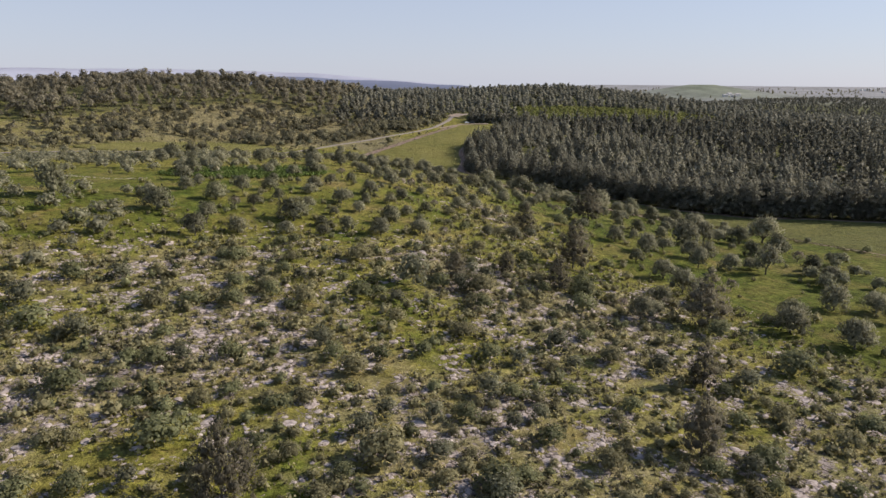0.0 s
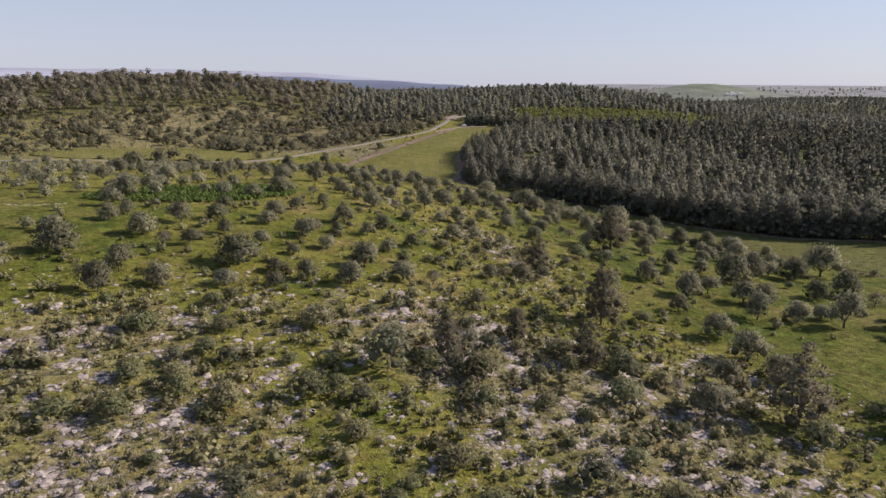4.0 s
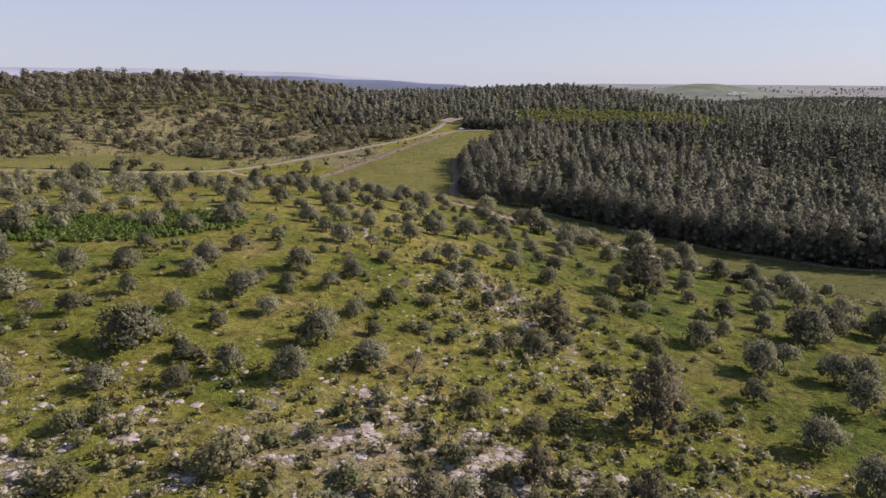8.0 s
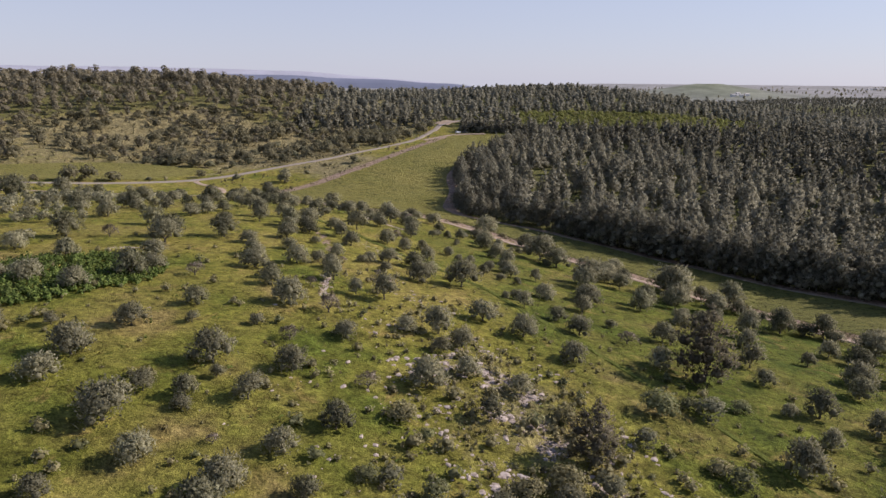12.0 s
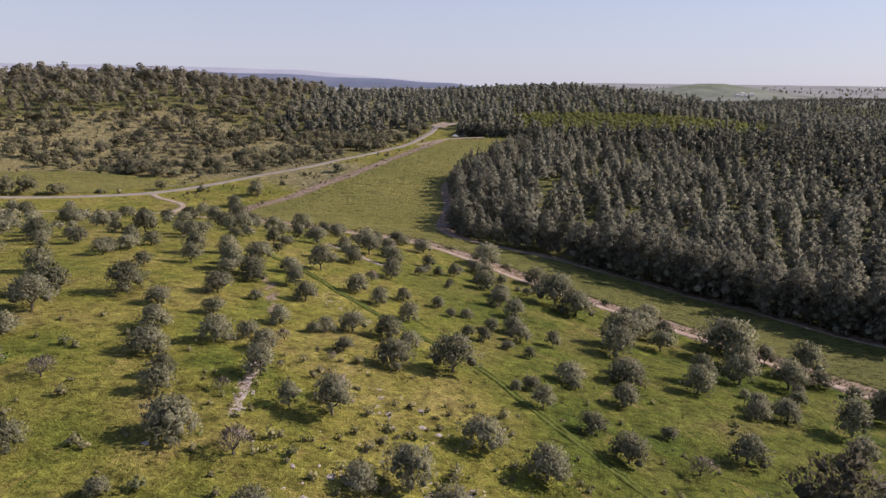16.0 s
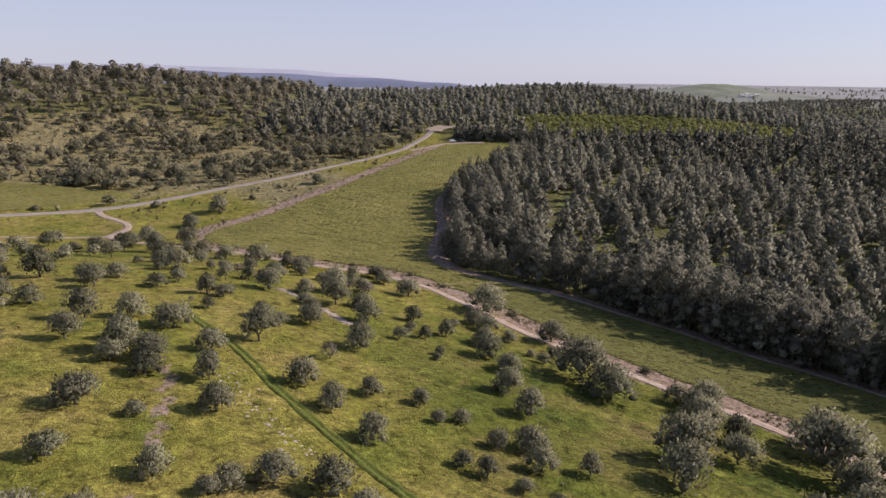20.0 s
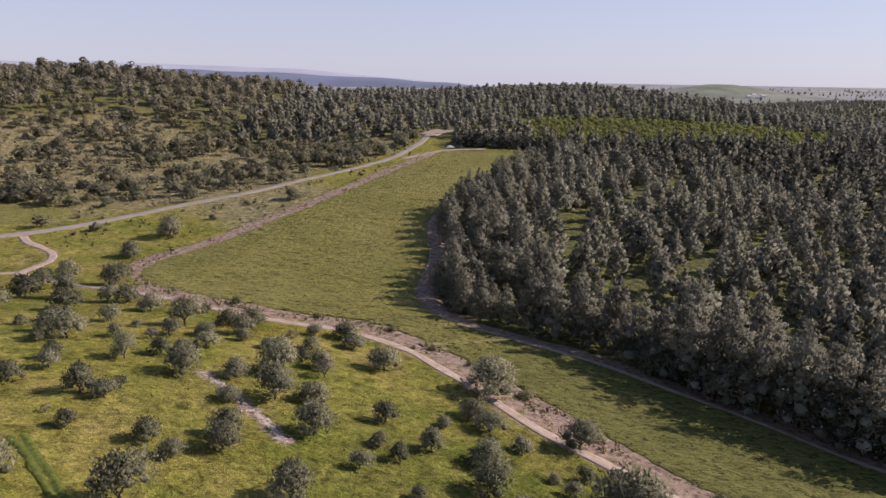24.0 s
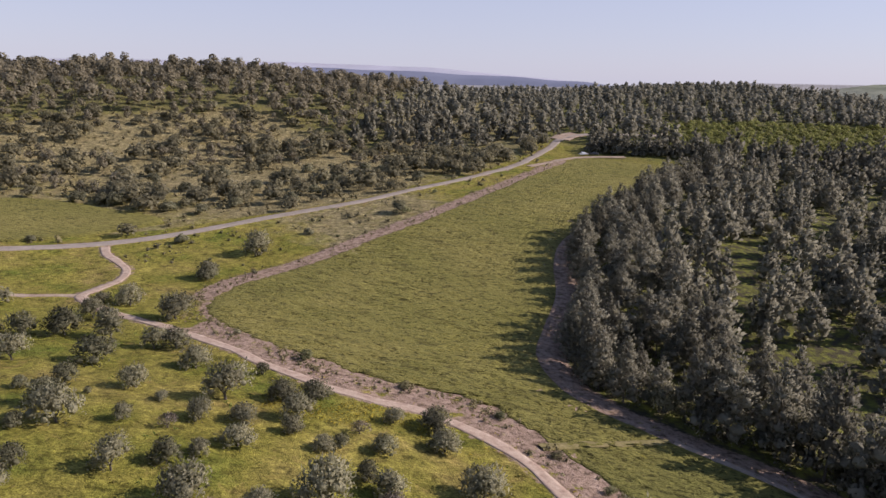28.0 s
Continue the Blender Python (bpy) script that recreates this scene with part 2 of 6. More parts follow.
def field_material():
    k = Mat("green_wheat", 0.9, 0.12)
    rows = k.noise(1.0, 3, vec=k.scaled(0.14, 1.5, 1, 52))
    lodged = k.noise(0.3, 5, 0.6, vec=k.scaled(0.5, 1.1, 1, 52), distort=1.2)
    fine = k.noise(3.0, 4, 0.6)
    c = k.ramp(k.noise(0.035, 3), (0.35, (0.18, 0.17, 0.045)), (0.65, (0.232, 0.208, 0.062)))
    c = k.mix(k.attr("lush"), c, k.ramp(k.noise(0.05, 3), (0.35, (0.125, 0.128, 0.034)), (0.65, (0.165, 0.158, 0.045))))
    c = k.mix(1.0, c, k.ramp(rows, (0.35, 0.82), (0.65, 1.12)), "MULTIPLY")
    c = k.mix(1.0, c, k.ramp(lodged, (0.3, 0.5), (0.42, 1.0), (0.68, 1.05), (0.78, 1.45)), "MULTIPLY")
    # dents in the crop: their small shadows are painted in, besides the bump
    shaded_dents = k.noise(1.25, 5, 0.65, vec=k.scaled(0.5, 1.25, 1, 40), distort=1.0)
    c = k.mix(1.0, c, k.ramp(shaded_dents, (0.4, 0.35), (0.46, 0.95), (0.6, 1.0), (0.7, 1.3)), "MULTIPLY")
    c = k.mix(1.0, c, k.ramp(fine, (0.3, 0.8), (0.7, 1.2)), "MULTIPLY")
    return k.done(c, k.math("ADD", k.math("MULTIPLY", lodged, 0.3), k.math("ADD", k.math("MULTIPLY", shaded_dents, 0.6), k.math("MULTIPLY", fine, 0.2))), 1.1, 1.0)


def earth_material(name, a, b, c, scale=0.8):
    k = Mat(name, 0.95, 0.1)
    n, f = k.noise(scale, 6, 0.65), k.noise(5, 4)
    col = k.mix(1.0, k.ramp(n, (0.3, a), (0.5, b), (0.72, c)), k.ramp(f, (0.3, 0.8), (0.7, 1.15)), "MULTIPLY")
    return k.done(col, n, 0.15, 0.7)


soil = earth_material("pinkish_ploughed_soil", (0.105, 0.07, 0.054), (0.19, 0.132, 0.106), (0.29, 0.222, 0.182))
dust = earth_material("pale_dusty_track", (0.25, 0.185, 0.135), (0.34, 0.265, 0.2), (0.43, 0.35, 0.27), 0.5)
rut_dust = earth_material("sandy_rutted_track", (0.27, 0.19, 0.145), (0.37, 0.285, 0.22), (0.47, 0.38, 0.3), 0.7)
asphalt = earth_material("worn_asphalt", (0.235, 0.2, 0.165), (0.29, 0.25, 0.21), (0.345, 0.3, 0.255), 0.25)
limestone = earth_material("weathered_limestone", (0.22, 0.178, 0.152), (0.42, 0.35, 0.305), (0.58, 0.5, 0.45), 1.6)
ground_mat, field_mat = ground_material(), field_material()


# ---- shape of the land ----
HILLS = [
    (-60, 190, 70, 1.8), (-20, 120, 60, 1.8), (60, 150, 60, -2.3), (-40, 270, 60, 4.3), (20, 220, 55, 8.1), (60, 290, 60, -9.2),
    (-30, 340, 50, 7.4), (-90, 410, 55, -6.6), (0, 400, 55, -8.2), (20, 480, 65, 4.9), (-80, 480, 70, 6.0), (-130, 560, 80, -12.1),
    (-230, 740, 140, 28.8), (-60, 780, 140, 6.3), (150, 850, 160, 16.2), (150, 300, 80, -4.4), (-150, 300, 90, 6.2), (-150, 150, 90, 17.7),
    (-330, 560, 130, 4.8), (150, 450, 90, -4.3), (-480, 680, 160, 26.5), (570, 860, 160, 4.5), (170, 950, 180, 21.8),
]
KNOLLS = [
    (-40, 95, 32, -1.7), (0, 100, 32, 0.6), (45, 105, 32, -1.9), (-25, 135, 32, -0.9), (20, 130, 30, 1.1), (55, 165, 32, -0.9),
    (-10, 165, 30, -0.1), (30, 180, 30, -2.8), (-170, 646, 70, 4.4), (50, 300, 35, 2.1),
]
FAR_HILLS = [(844, 2300, 125, 36.5), (375, 1040, 110, -6.5), (150, 900, 90, 3.2), (1150, 2450, 260, 14.6), (600, 2500, 300, 12.5), (900, 1550, 230, 26.2), (560, 1400, 160, 2.6), (350, 1150, 180, -9.6), (700, 1050, 220, -4.6)]


def land(x, y):
    """Height of the land: a sum of smooth swells that sink to a valley and rise again to the far plain."""
    z = 0.0 * x
    for a, b, s, h in HILLS + KNOLLS:
        z = z + h * np.exp(-((x - a) ** 2 + (y - b) ** 2) / (2.0 * s * s))
    d = np.hypot(x - 20, y - 400)
    far = np.clip((d - 700) / 900, 0, 1)
    far = far * far * (3 - 2 * far)
    east = np.clip((np.arctan2(x, np.maximum(y, 1.0)) - 0.06) / 0.16, 0, 1)
    z = z * (1 - far) - 11.9 * far + (20 + 36.1 * east) * np.clip((d - 1300) / 3200, 0, 1)
    for a, b, s, h in FAR_HILLS:
        z = z + h * np.exp(-((x - a) ** 2 + (y - b) ** 2) / (2.0 * s * s))
    return z


def height(x, y):
    return float(land(np.float64(x), np.float64(y)))


def step(a, b, v):
    t = np.clip((v - a) / (b - a), 0, 1)
    return t * t * (3 - 2 * t)


def wave(x, y, size, seed=0.0):
    """A cheap smooth wobble in -1..1 for arrays."""
    return (np.sin(x / size + 1.3 * np.sin(y / size * 0.8 + seed)) + np.sin(y / size * 1.1 + 1.7 * np.sin(x / size * 0.7 + 2.1 * seed))) / 2


def curve(points, spacing):
    """A smooth line through plan points, with a point at each spacing of metres (Catmull-Rom)."""
    p = np.array(points, float)
    q = np.vstack([2 * p[0] - p[1], p, 2 * p[-1] - p[-2]])
    out = []
    for i in range(len(p) - 1):
        a, b, c, d = q[i : i + 4]
        n = max(2, int(np.linalg.norm(c - b) / spacing * 2))
        for t in np.arange(n) / n:
            out.append(0.5 * (2 * b + (c - a) * t + (2 * a - 5 * b + 4 * c - d) * t**2 + (3 * b - a - 3 * c + d) * t**3))
    out = np.array(out + [p[-1]])
    run = np.concatenate([[0], np.cumsum(np.linalg.norm(np.diff(out, axis=0), axis=1))])
    s = np.linspace(0, run[-1], max(2, int(run[-1] / spacing)))
    return np.stack([np.interp(s, run, out[:, 0]), np.interp(s, run, out[:, 1])], 1)


def spread(points, n):
    """n points evenly along a plan line."""
    p = np.array(points, float)
    run = np.concatenate([[0], np.cumsum(np.linalg.norm(np.diff(p, axis=0), axis=1))])
    s = np.linspace(0, run[-1], n)
    return np.stack([np.interp(s, run, p[:, 0]), np.interp(s, run, p[:, 1])], 1)


def side(line):
    """Unit vectors to the left of a plan line."""
    d = np.gradient(line, axis=0)
    d /= np.linalg.norm(d, axis=1)[:, None]
    return np.stack([-d[:, 1], d[:, 0]], 1)


def away(x, y, line):
    """Distance of many places from a plan line's points."""
    x, y = np.atleast_1d(x), np.atleast_1d(y)
    out = np.full(x.shape, 1e9)
    for px, py in line:
        out = np.minimum(out, np.hypot(x - px, y - py))
    return out


# ---- plan lines ----
ROAD = curve([(-330, 342), (-240, 375), (-160, 405), (-122, 427), (-100.5, 444), (-77, 471), (-54, 494), (-41, 514), (-28.5, 534), (-19, 553), (-9.2, 573), (-2, 596), (5, 620), (9.5, 640), (21, 654), (44, 660), (70, 662)], 2.0)
BRANCH = curve([(-106.5, 434.5), (-101.7, 429), (-95.7, 424.5), (-90, 420), (-87.6, 415.6), (-86.2, 410), (-86.4, 404), (-86, 399), (-83, 396), (-78.6, 393.5), (-74.3, 390.8), (-66, 387.5), (-57, 384.5), (-47, 380), (-40.6, 377), (-32, 372), (-21.8, 367.8), (-14, 366.3), (-7.8, 366.2), (-1.4, 364.8), (4.8, 361.5), (9.8, 357.5), (15, 350.5), (20, 345), (27, 334), (37, 323.5), (46, 315.5), (54, 308.5), (65, 299), (78, 283), (88, 270), (97, 256)], 1.5)
WEST = curve([(-86, 399), (-92, 396.5), (-98, 394), (-130, 386), (-190, 370)], 2.0)
FIELD_LOW = [(240, 110), (170, 155), (128, 205), (110, 248), (100, 265.5), (91, 277.5), (85, 285), (78.5, 293.5), (70, 304), (61, 312), (52, 319), (43, 328), (35.5, 338), (28, 348), (20.7, 356.5), (13, 364)]
FIELD_WEST = [(13, 364), (8.5, 369), (3.5, 373.2), (-4, 375.2), (-10, 375.4), (-18, 375.8), (-25, 378.8), (-33, 381.5), (-40, 385), (-51, 392), (-58, 399), (-60.5, 407)]
FIELD_UP = [(-60.5, 407), (-59.5, 418), (-49.5, 435), (-39, 456), (-24, 483), (-10.5, 518), (1.5, 557.5), (17, 597)]
WOOD_LOW = [(300, 195), (235, 222), (171, 258), (152, 271), (131, 281), (120, 292), (110, 301), (103, 308), (96, 316.5), (87, 326), (77, 334.5), (66, 346), (54.5, 356), (44, 365), (30, 373)]
WOOD_MID = [(30, 373), (19, 380), (13, 387), (9, 399), (10, 413)]
WOOD_UP = [(10, 413), (12, 430), (11, 449), (13, 465), (22, 485), (30, 504), (44, 535), (76, 588)]
DITCH = curve([(-30, 306), (-26, 302), (-17, 292), (-7, 278), (7.5, 261), (15, 253), (22, 239), (33, 220), (44, 202), (52, 184), (60, 163), (66, 143), (72, 128), (85, 95)], 1.0)
field_left = np.vstack([curve(FIELD_LOW, 2.0), curve(FIELD_WEST, 1.0)[1:], curve(FIELD_UP, 2.0)[1:]])
field_right = np.vstack([curve(WOOD_LOW, 2.0), curve(WOOD_MID, 1.0)[1:], curve(WOOD_UP, 2.0)[1:]])
WY = np.array([p[1] for p in WOOD_LOW + WOOD_MID[1:] + WOOD_UP[1:]] + [600, 640], float)
WX = np.array([p[0] for p in WOOD_LOW + WOOD_MID[1:] + WOOD_UP[1:]] + [84, 120], float)


def in_poly(x, y, poly):
    inside = np.zeros(np.shape(x), bool)
    px, py = poly[:, 0], poly[:, 1]
    j = len(poly) - 1
    for i in range(len(poly)):
        cut = ((py[i] > y) != (py[j] > y)) & (x < (px[j] - px[i]) * (y - py[i]) / (py[j] - py[i] + 1e-9) + px[i])
        inside ^= cut
        j = i
    return inside


FIELD = np.vstack([field_left, field_right[::-1]])
LEFT_FIELD = np.array([(-131, 430), (-121, 439), (-112, 450), (-106, 460), (-112, 466), (-132, 470), (-152, 473), (-170, 468), (-200, 446), (-225, 415), (-195, 402), (-160, 415)], float)


def rocky_at(x, y):
    west = step(-4, 14, (72 - (y - 128) * 0.563) - x)
    south = step(184, 142, y + 6 * wave(x, y, 17, 1.0) + 0.4 * np.clip(-x - 5, 0, 60))
    slope = 0.95 * np.exp(-(((x - 22) / 26) ** 2 + ((y - 205) / 42) ** 2))
    hill = 0.35 * np.exp(-(((x + 190) / 70) ** 2 + ((y - 570) / 70) ** 2))
    return np.clip(np.maximum(south * (0.85 + 0.25 * wave(x, y, 11, 3.0)), slope) * west + hill, 0, 1)


def rock_patch(x, y):
    """1 in the patches where the rock lies bare."""
    return step(0.0, 0.45, wave(x, y, 0.95, 0.7) + 0.8 * wave(x + 0.4 * y, y, 2.1, 2.9) + 0.3 * wave(x, y - 0.3 * x, 5.5, 4.4) - 0.05)


def wood_at(x, y):
    """1 under the close pine woods."""
    right = step(-1, 5, x - np.interp(y, WY, WX)) * step(150, 180, y)
    back = step(596, 612, y + 0.12 * np.abs(x - 40)) * step(10, 30, x)
    stand = step(-3, 3, y - np.interp(x, [-500, -300, -235, -170, -120, -90, -30, 0, 20], [490, 508, 580, 630, 622, 602, 601, 632, 648])) * step(45, 25, x)
    return np.clip(right + back + stand, 0, 1)


YOUNG = np.array([(62, 632), (120, 622), (175, 628), (260, 636), (275, 700), (180, 712), (110, 706), (66, 690)], float)


# ---- mesh helpers ----
def sheet(name, verts, faces, material, smooth=False, normals=None):
    """A mesh from arrays of places and of triangles or quads, if need be with normals of its own."""
    me = bpy.data.meshes.new(name)
    verts, faces = np.asarray(verts, np.float32), np.asarray(faces, np.int32)
    n, k = faces.shape
    me.vertices.add(len(verts))
    me.vertices.foreach_set("co", verts.ravel())
    me.loops.add(n * k)
    me.loops.foreach_set("vertex_index", faces.ravel())
    me.polygons.add(n)
    me.polygons.foreach_set("loop_start", np.arange(n, dtype=np.int32) * k)
    me.polygons.foreach_set("use_smooth", np.full(n, smooth or normals is not None, bool))
    me.update(calc_edges=True)
    if normals is not None:
        me.normals_split_custom_set_from_vertices(normals.astype(np.float32))
    me.materials.append(material)
    return me


def part(name, mesh, parent, label=""):
    ob = new(name, mesh)
    ob.parent = parent
    return tagged(ob, label) if label else ob


def lattice(nu, nv):
    i = np.arange(nu * nv).reshape(nu, nv)
    return np.stack([i[:-1, :-1], i[1:, :-1], i[1:, 1:], i[:-1, 1:]], -1).reshape(-1, 4)


def ribbon(name, line, widths, lift, material, label, wobble=0.25, dip=0.04, base=land):
    """A strip of worn ground along a plan line; widths: metres to the left and the right."""
    n, lat = side(line), np.array([-1.0, -0.93, -0.5, 0.0, 0.5, 0.93, 1.0])
    run = np.arange(len(line))
    wl = widths[0] + wobble * wave(run * 1.7, run * 0.6, 2.1, 0.3)
    wr = widths[1] + wobble * wave(run * 1.3, run * 0.9, 2.7, 1.9)
    off = np.where(lat[None, :] < 0, lat[None, :] * wr[:, None], lat[None, :] * wl[:, None])
    p = line[:, None, :] + n[:, None, :] * off[..., None]
    z = base(p[..., 0], p[..., 1]) + lift - np.array([0.25, 0, dip, 0, dip, 0, 0.25])[None, :]
    v = np.concatenate([p, z[..., None]], -1).reshape(-1, 3)
    ob = new(name, sheet(name, v, lattice(len(line), len(lat))[:, ::-1], material, True))
    return tagged(ob, label, name.split("_")[-1], kind="structure")


# ---- ground ----
def axis(dense_a, dense_b, fine, low, high):
    """Grid lines: even in the middle, wider and wider towards the ends."""
    mid = np.arange(dense_a, dense_b + 1e-6, fine)
    out, s = [], fine
    v = dense_b
    while v < high:
        s *= 1.12
        v += s
        out.append(min(v, high))
    back, s, v = [], fine, dense_a
    while v > low:
        s *= 1.12
        v -= s
        back.append(max(v, low))
    return np.concatenate([back[::-1], mid, out])


gx, gy = axis(-150, 160, 1.9, -4900, 4900), axis(50, 450, 1.9, -3500, 4950)
X, Y = np.meshgrid(gx, gy, indexing="ij")
keep_flat = np.ones_like(X)
near = (X > -200) & (X < 210) & (Y > 30) & (Y < 640)
for line, w in ((ROAD, 4.5), (BRANCH, 3.5), (WEST, 3), (field_left, 5.5), (field_right, 4)):
    keep_flat[near] = np.minimum(keep_flat[near], step(w - 1, w + 2, away(X[near], Y[near], line[::2])))
keep_flat[in_poly(X, Y, FIELD)] = 0
relief = 0.16 + 0.12 * wave(X, Y, 2.3, 0.5) + 0.12 * wave(X, Y, 5.1, 1.5) + 0.25 * (1 + wave(X, Y, 13, 2.2))
rock = rocky_at(X, Y)
relief = relief * keep_flat * (1 + 0.8 * rock)
Z = land(X, Y) - relief
ditch_d = np.full_like(X, 1e3)
ditch_d[near] = away(X[near], Y[near], DITCH)
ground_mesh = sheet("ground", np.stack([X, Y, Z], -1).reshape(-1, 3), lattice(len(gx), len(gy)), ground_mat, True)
dry = np.clip(step(60, 20, np.abs(Y - 520 + 0.9 * (X + 90))) * step(0, -20, X) + 0.35 * rock + 0.5 * step(900, 1500, Y) + 0.9 * step(430, 470, Y + 0.55 * X) * step(-40, -70, X), 0, 1)
bare = np.zeros_like(X)
for line, w in ((BRANCH, 1.1), (WEST, 0.6), (np.vstack([curve(FIELD_LOW, 1.5), curve(FIELD_WEST, 1.0)]), 1.0), (curve([(70, 304), (54, 317), (38, 333), (27, 345), (14, 359), (6, 365)], 1.0), 1.2), (curve(FIELD_UP, 1.5) + side(curve(FIELD_UP, 1.5)) * 2.4, 2.9), (field_right, 5.5), (ROAD, 1.6), (curve([(-22.5, 281), (-19.1, 271), (-17, 262)], 1.0), 0.5), (curve([(-15.4, 254), (-13, 232), (-12.7, 226)], 1.0), 0.2), (curve([(-20, 332), (-14, 326), (-4, 314)], 1.0), 0.6)):
    bare[near] = np.maximum(bare[near], step(w + 2.2, w - 1.2, away(X[near], Y[near], line)))
low_edge = np.vstack([curve(FIELD_LOW, 1.5), curve(FIELD_WEST, 1.0)])
between = step(9.5, 7.0, away(X[near], Y[near], BRANCH)) * step(9.5, 7.0, away(X[near], Y[near], low_edge)) * (away(X[near], Y[near], low_edge) + away(X[near], Y[near], BRANCH) < 9.5 + 1.5 * step(-5, 12, X[near])) * np.clip(0.85 + 0.35 * wave(X[near], Y[near], 2.4, 0.9), 0, 1)
bare[near] = np.maximum(bare[near], between)
strips = np.zeros_like(X)
for pts in ([(-20, 332), (-14, 326), (-4, 314)],):  # bare broken limestone
    strips[near] = np.maximum(strips[near], step(2.6, 0.4, away(X[near], Y[near], curve(pts, 0.7))))
hillside = step(6, 14, Y - np.interp(X, ROAD[:, 0], ROAD[:, 1])) * step(5, -5, X) * step(-400, -300, X) * step(1000, 700, Y) * (1 - in_poly(X, Y, LEFT_FIELD))
verge = step(2, 6, np.interp(X, ROAD[:, 0], ROAD[:, 1]) - Y) * step(-70, -55, Y - 480 - 0.7 * X) * (X < 20) * (Y > 400) * (X > -100)
dry = np.clip(dry * 0.5 + 0.48 * rock + 0.62 * hillside + 0.22 * verge - 0.5 * step(950, 1400, Y), 0, 1) * (1 - 0.8 * wood_at(X, Y) * (X < -80))
# plain and knoll: masks for the far ground whose colour holds haze
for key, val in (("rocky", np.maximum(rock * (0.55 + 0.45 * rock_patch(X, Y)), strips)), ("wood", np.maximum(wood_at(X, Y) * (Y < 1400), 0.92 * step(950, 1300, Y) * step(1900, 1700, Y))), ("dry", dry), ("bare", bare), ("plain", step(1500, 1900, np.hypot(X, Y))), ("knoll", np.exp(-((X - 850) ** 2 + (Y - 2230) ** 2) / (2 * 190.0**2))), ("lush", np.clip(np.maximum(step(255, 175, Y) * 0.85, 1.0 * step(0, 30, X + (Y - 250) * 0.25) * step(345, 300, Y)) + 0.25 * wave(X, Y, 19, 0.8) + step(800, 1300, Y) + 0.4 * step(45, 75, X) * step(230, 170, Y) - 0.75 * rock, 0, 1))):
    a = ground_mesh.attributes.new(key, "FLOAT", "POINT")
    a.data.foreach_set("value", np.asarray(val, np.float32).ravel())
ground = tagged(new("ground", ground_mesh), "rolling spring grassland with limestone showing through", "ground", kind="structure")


def ground_z(x, y):
    """Height of the ground's upper face about (x, y)."""
    i = np.clip(np.searchsorted(gx, x) - 1, 0, len(gx) - 2)
    j = np.clip(np.searchsorted(gy, y) - 1, 0, len(gy) - 2)
    u, v = (x - gx[i]) / (gx[i + 1] - gx[i]), (y - gy[j]) / (gy[j + 1] - gy[j])
    return Z[i, j] * (1 - u) * (1 - v) + Z[i + 1, j] * u * (1 - v) + Z[i, j + 1] * (1 - u) * v + Z[i + 1, j + 1] * u * v


# the wheat field, knee-high, between the track and the wood
pairs = []
for a, b, n in ((FIELD_LOW, WOOD_LOW, 380), (FIELD_WEST, WOOD_MID, 170), (FIELD_UP, WOOD_UP, 280)):
    pairs.append((spread(curve(a, 1.0), n), spread(curve(b, 1.0), n)))
fl, fr = np.vstack([p[0] for p in pairs]), np.vstack([p[1] for p in pairs])
cross = np.concatenate([[0, 0.004], np.linspace(0.02, 0.98, 120), [0.996, 1.0]])
run = np.arange(len(fl)) * 1.0
fl = fl + side(fl) * (0.45 * wave(run, run * 0.3, 2.3, 0.4) + 0.35 * wave(run, run * 0.7, 0.9, 1.7))[:, None]
P = fl[:, None, :] * (1 - cross[None, :, None]) + fr[:, None, :] * cross[None, :, None]
crop = 0.2 + 0.05 * wave(P[..., 0], P[..., 1], 0.9, 0.4) + 0.05 * wave(P[..., 0], P[..., 1], 2.6, 1.4)
hollow = wave(P[..., 0] * 0.6 + P[..., 1] * 0.8, (P[..., 1] * 0.6 - P[..., 0] * 0.8) * 2.3, 0.62, 0.9) + 0.7 * wave(P[..., 0], P[..., 1] * 1.7, 1.7, 2.2) + 0.5 * wave(P[..., 0], P[..., 1], 7.0, 0.3)
crop = crop + 0.1 - 0.26 * step(0.35, 0.85, hollow)
crop *= np.clip(np.minimum(cross, 1 - cross) / 0.035, 0.15, 1)
crop[:, 0] = crop[:, -1] = -0.16
crop[-1, :] = -0.3
V = np.concatenate([P, (land(P[..., 0], P[..., 1]) + 0.02 + crop)[..., None]], -1).reshape(-1, 3)
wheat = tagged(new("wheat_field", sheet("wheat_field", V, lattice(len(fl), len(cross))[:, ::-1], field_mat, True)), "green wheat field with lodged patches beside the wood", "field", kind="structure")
# the wheat's colour turns darker and greener towards the low south end
wheat.data.attributes.new("lush", "FLOAT", "POINT").data.foreach_set("value", (0.9 * step(395, 335, V[:, 1] + 6 * wave(V[:, 0], V[:, 1], 9.0, 0.6))).astype(np.float32))
lf = np.vstack([LEFT_FIELD, LEFT_FIELD[:1]])
lf = curve(lf, 3.0)[:-1]
mid_pt = lf.mean(0)
rings = np.concatenate([np.linspace(0, 0.99, 24), [1.0]])
P = mid_pt + (lf - mid_pt)[None, :, :] * rings[:, None, None]
P = np.concatenate([P, P[:, :1]], 1)
zz = land(P[..., 0], P[..., 1]) + 0.25 + 0.04 * wave(P[..., 0], P[..., 1], 1.4, 0.2)
zz[-1] -= 0.6
tagged(new("wheat_field", sheet("wheat_field", np.concatenate([P, zz[..., None]], -1).reshape(-1, 3), lattice(*P.shape[:2]), field_mat, True)), "small green field between the road and the hill", "field", kind="structure")

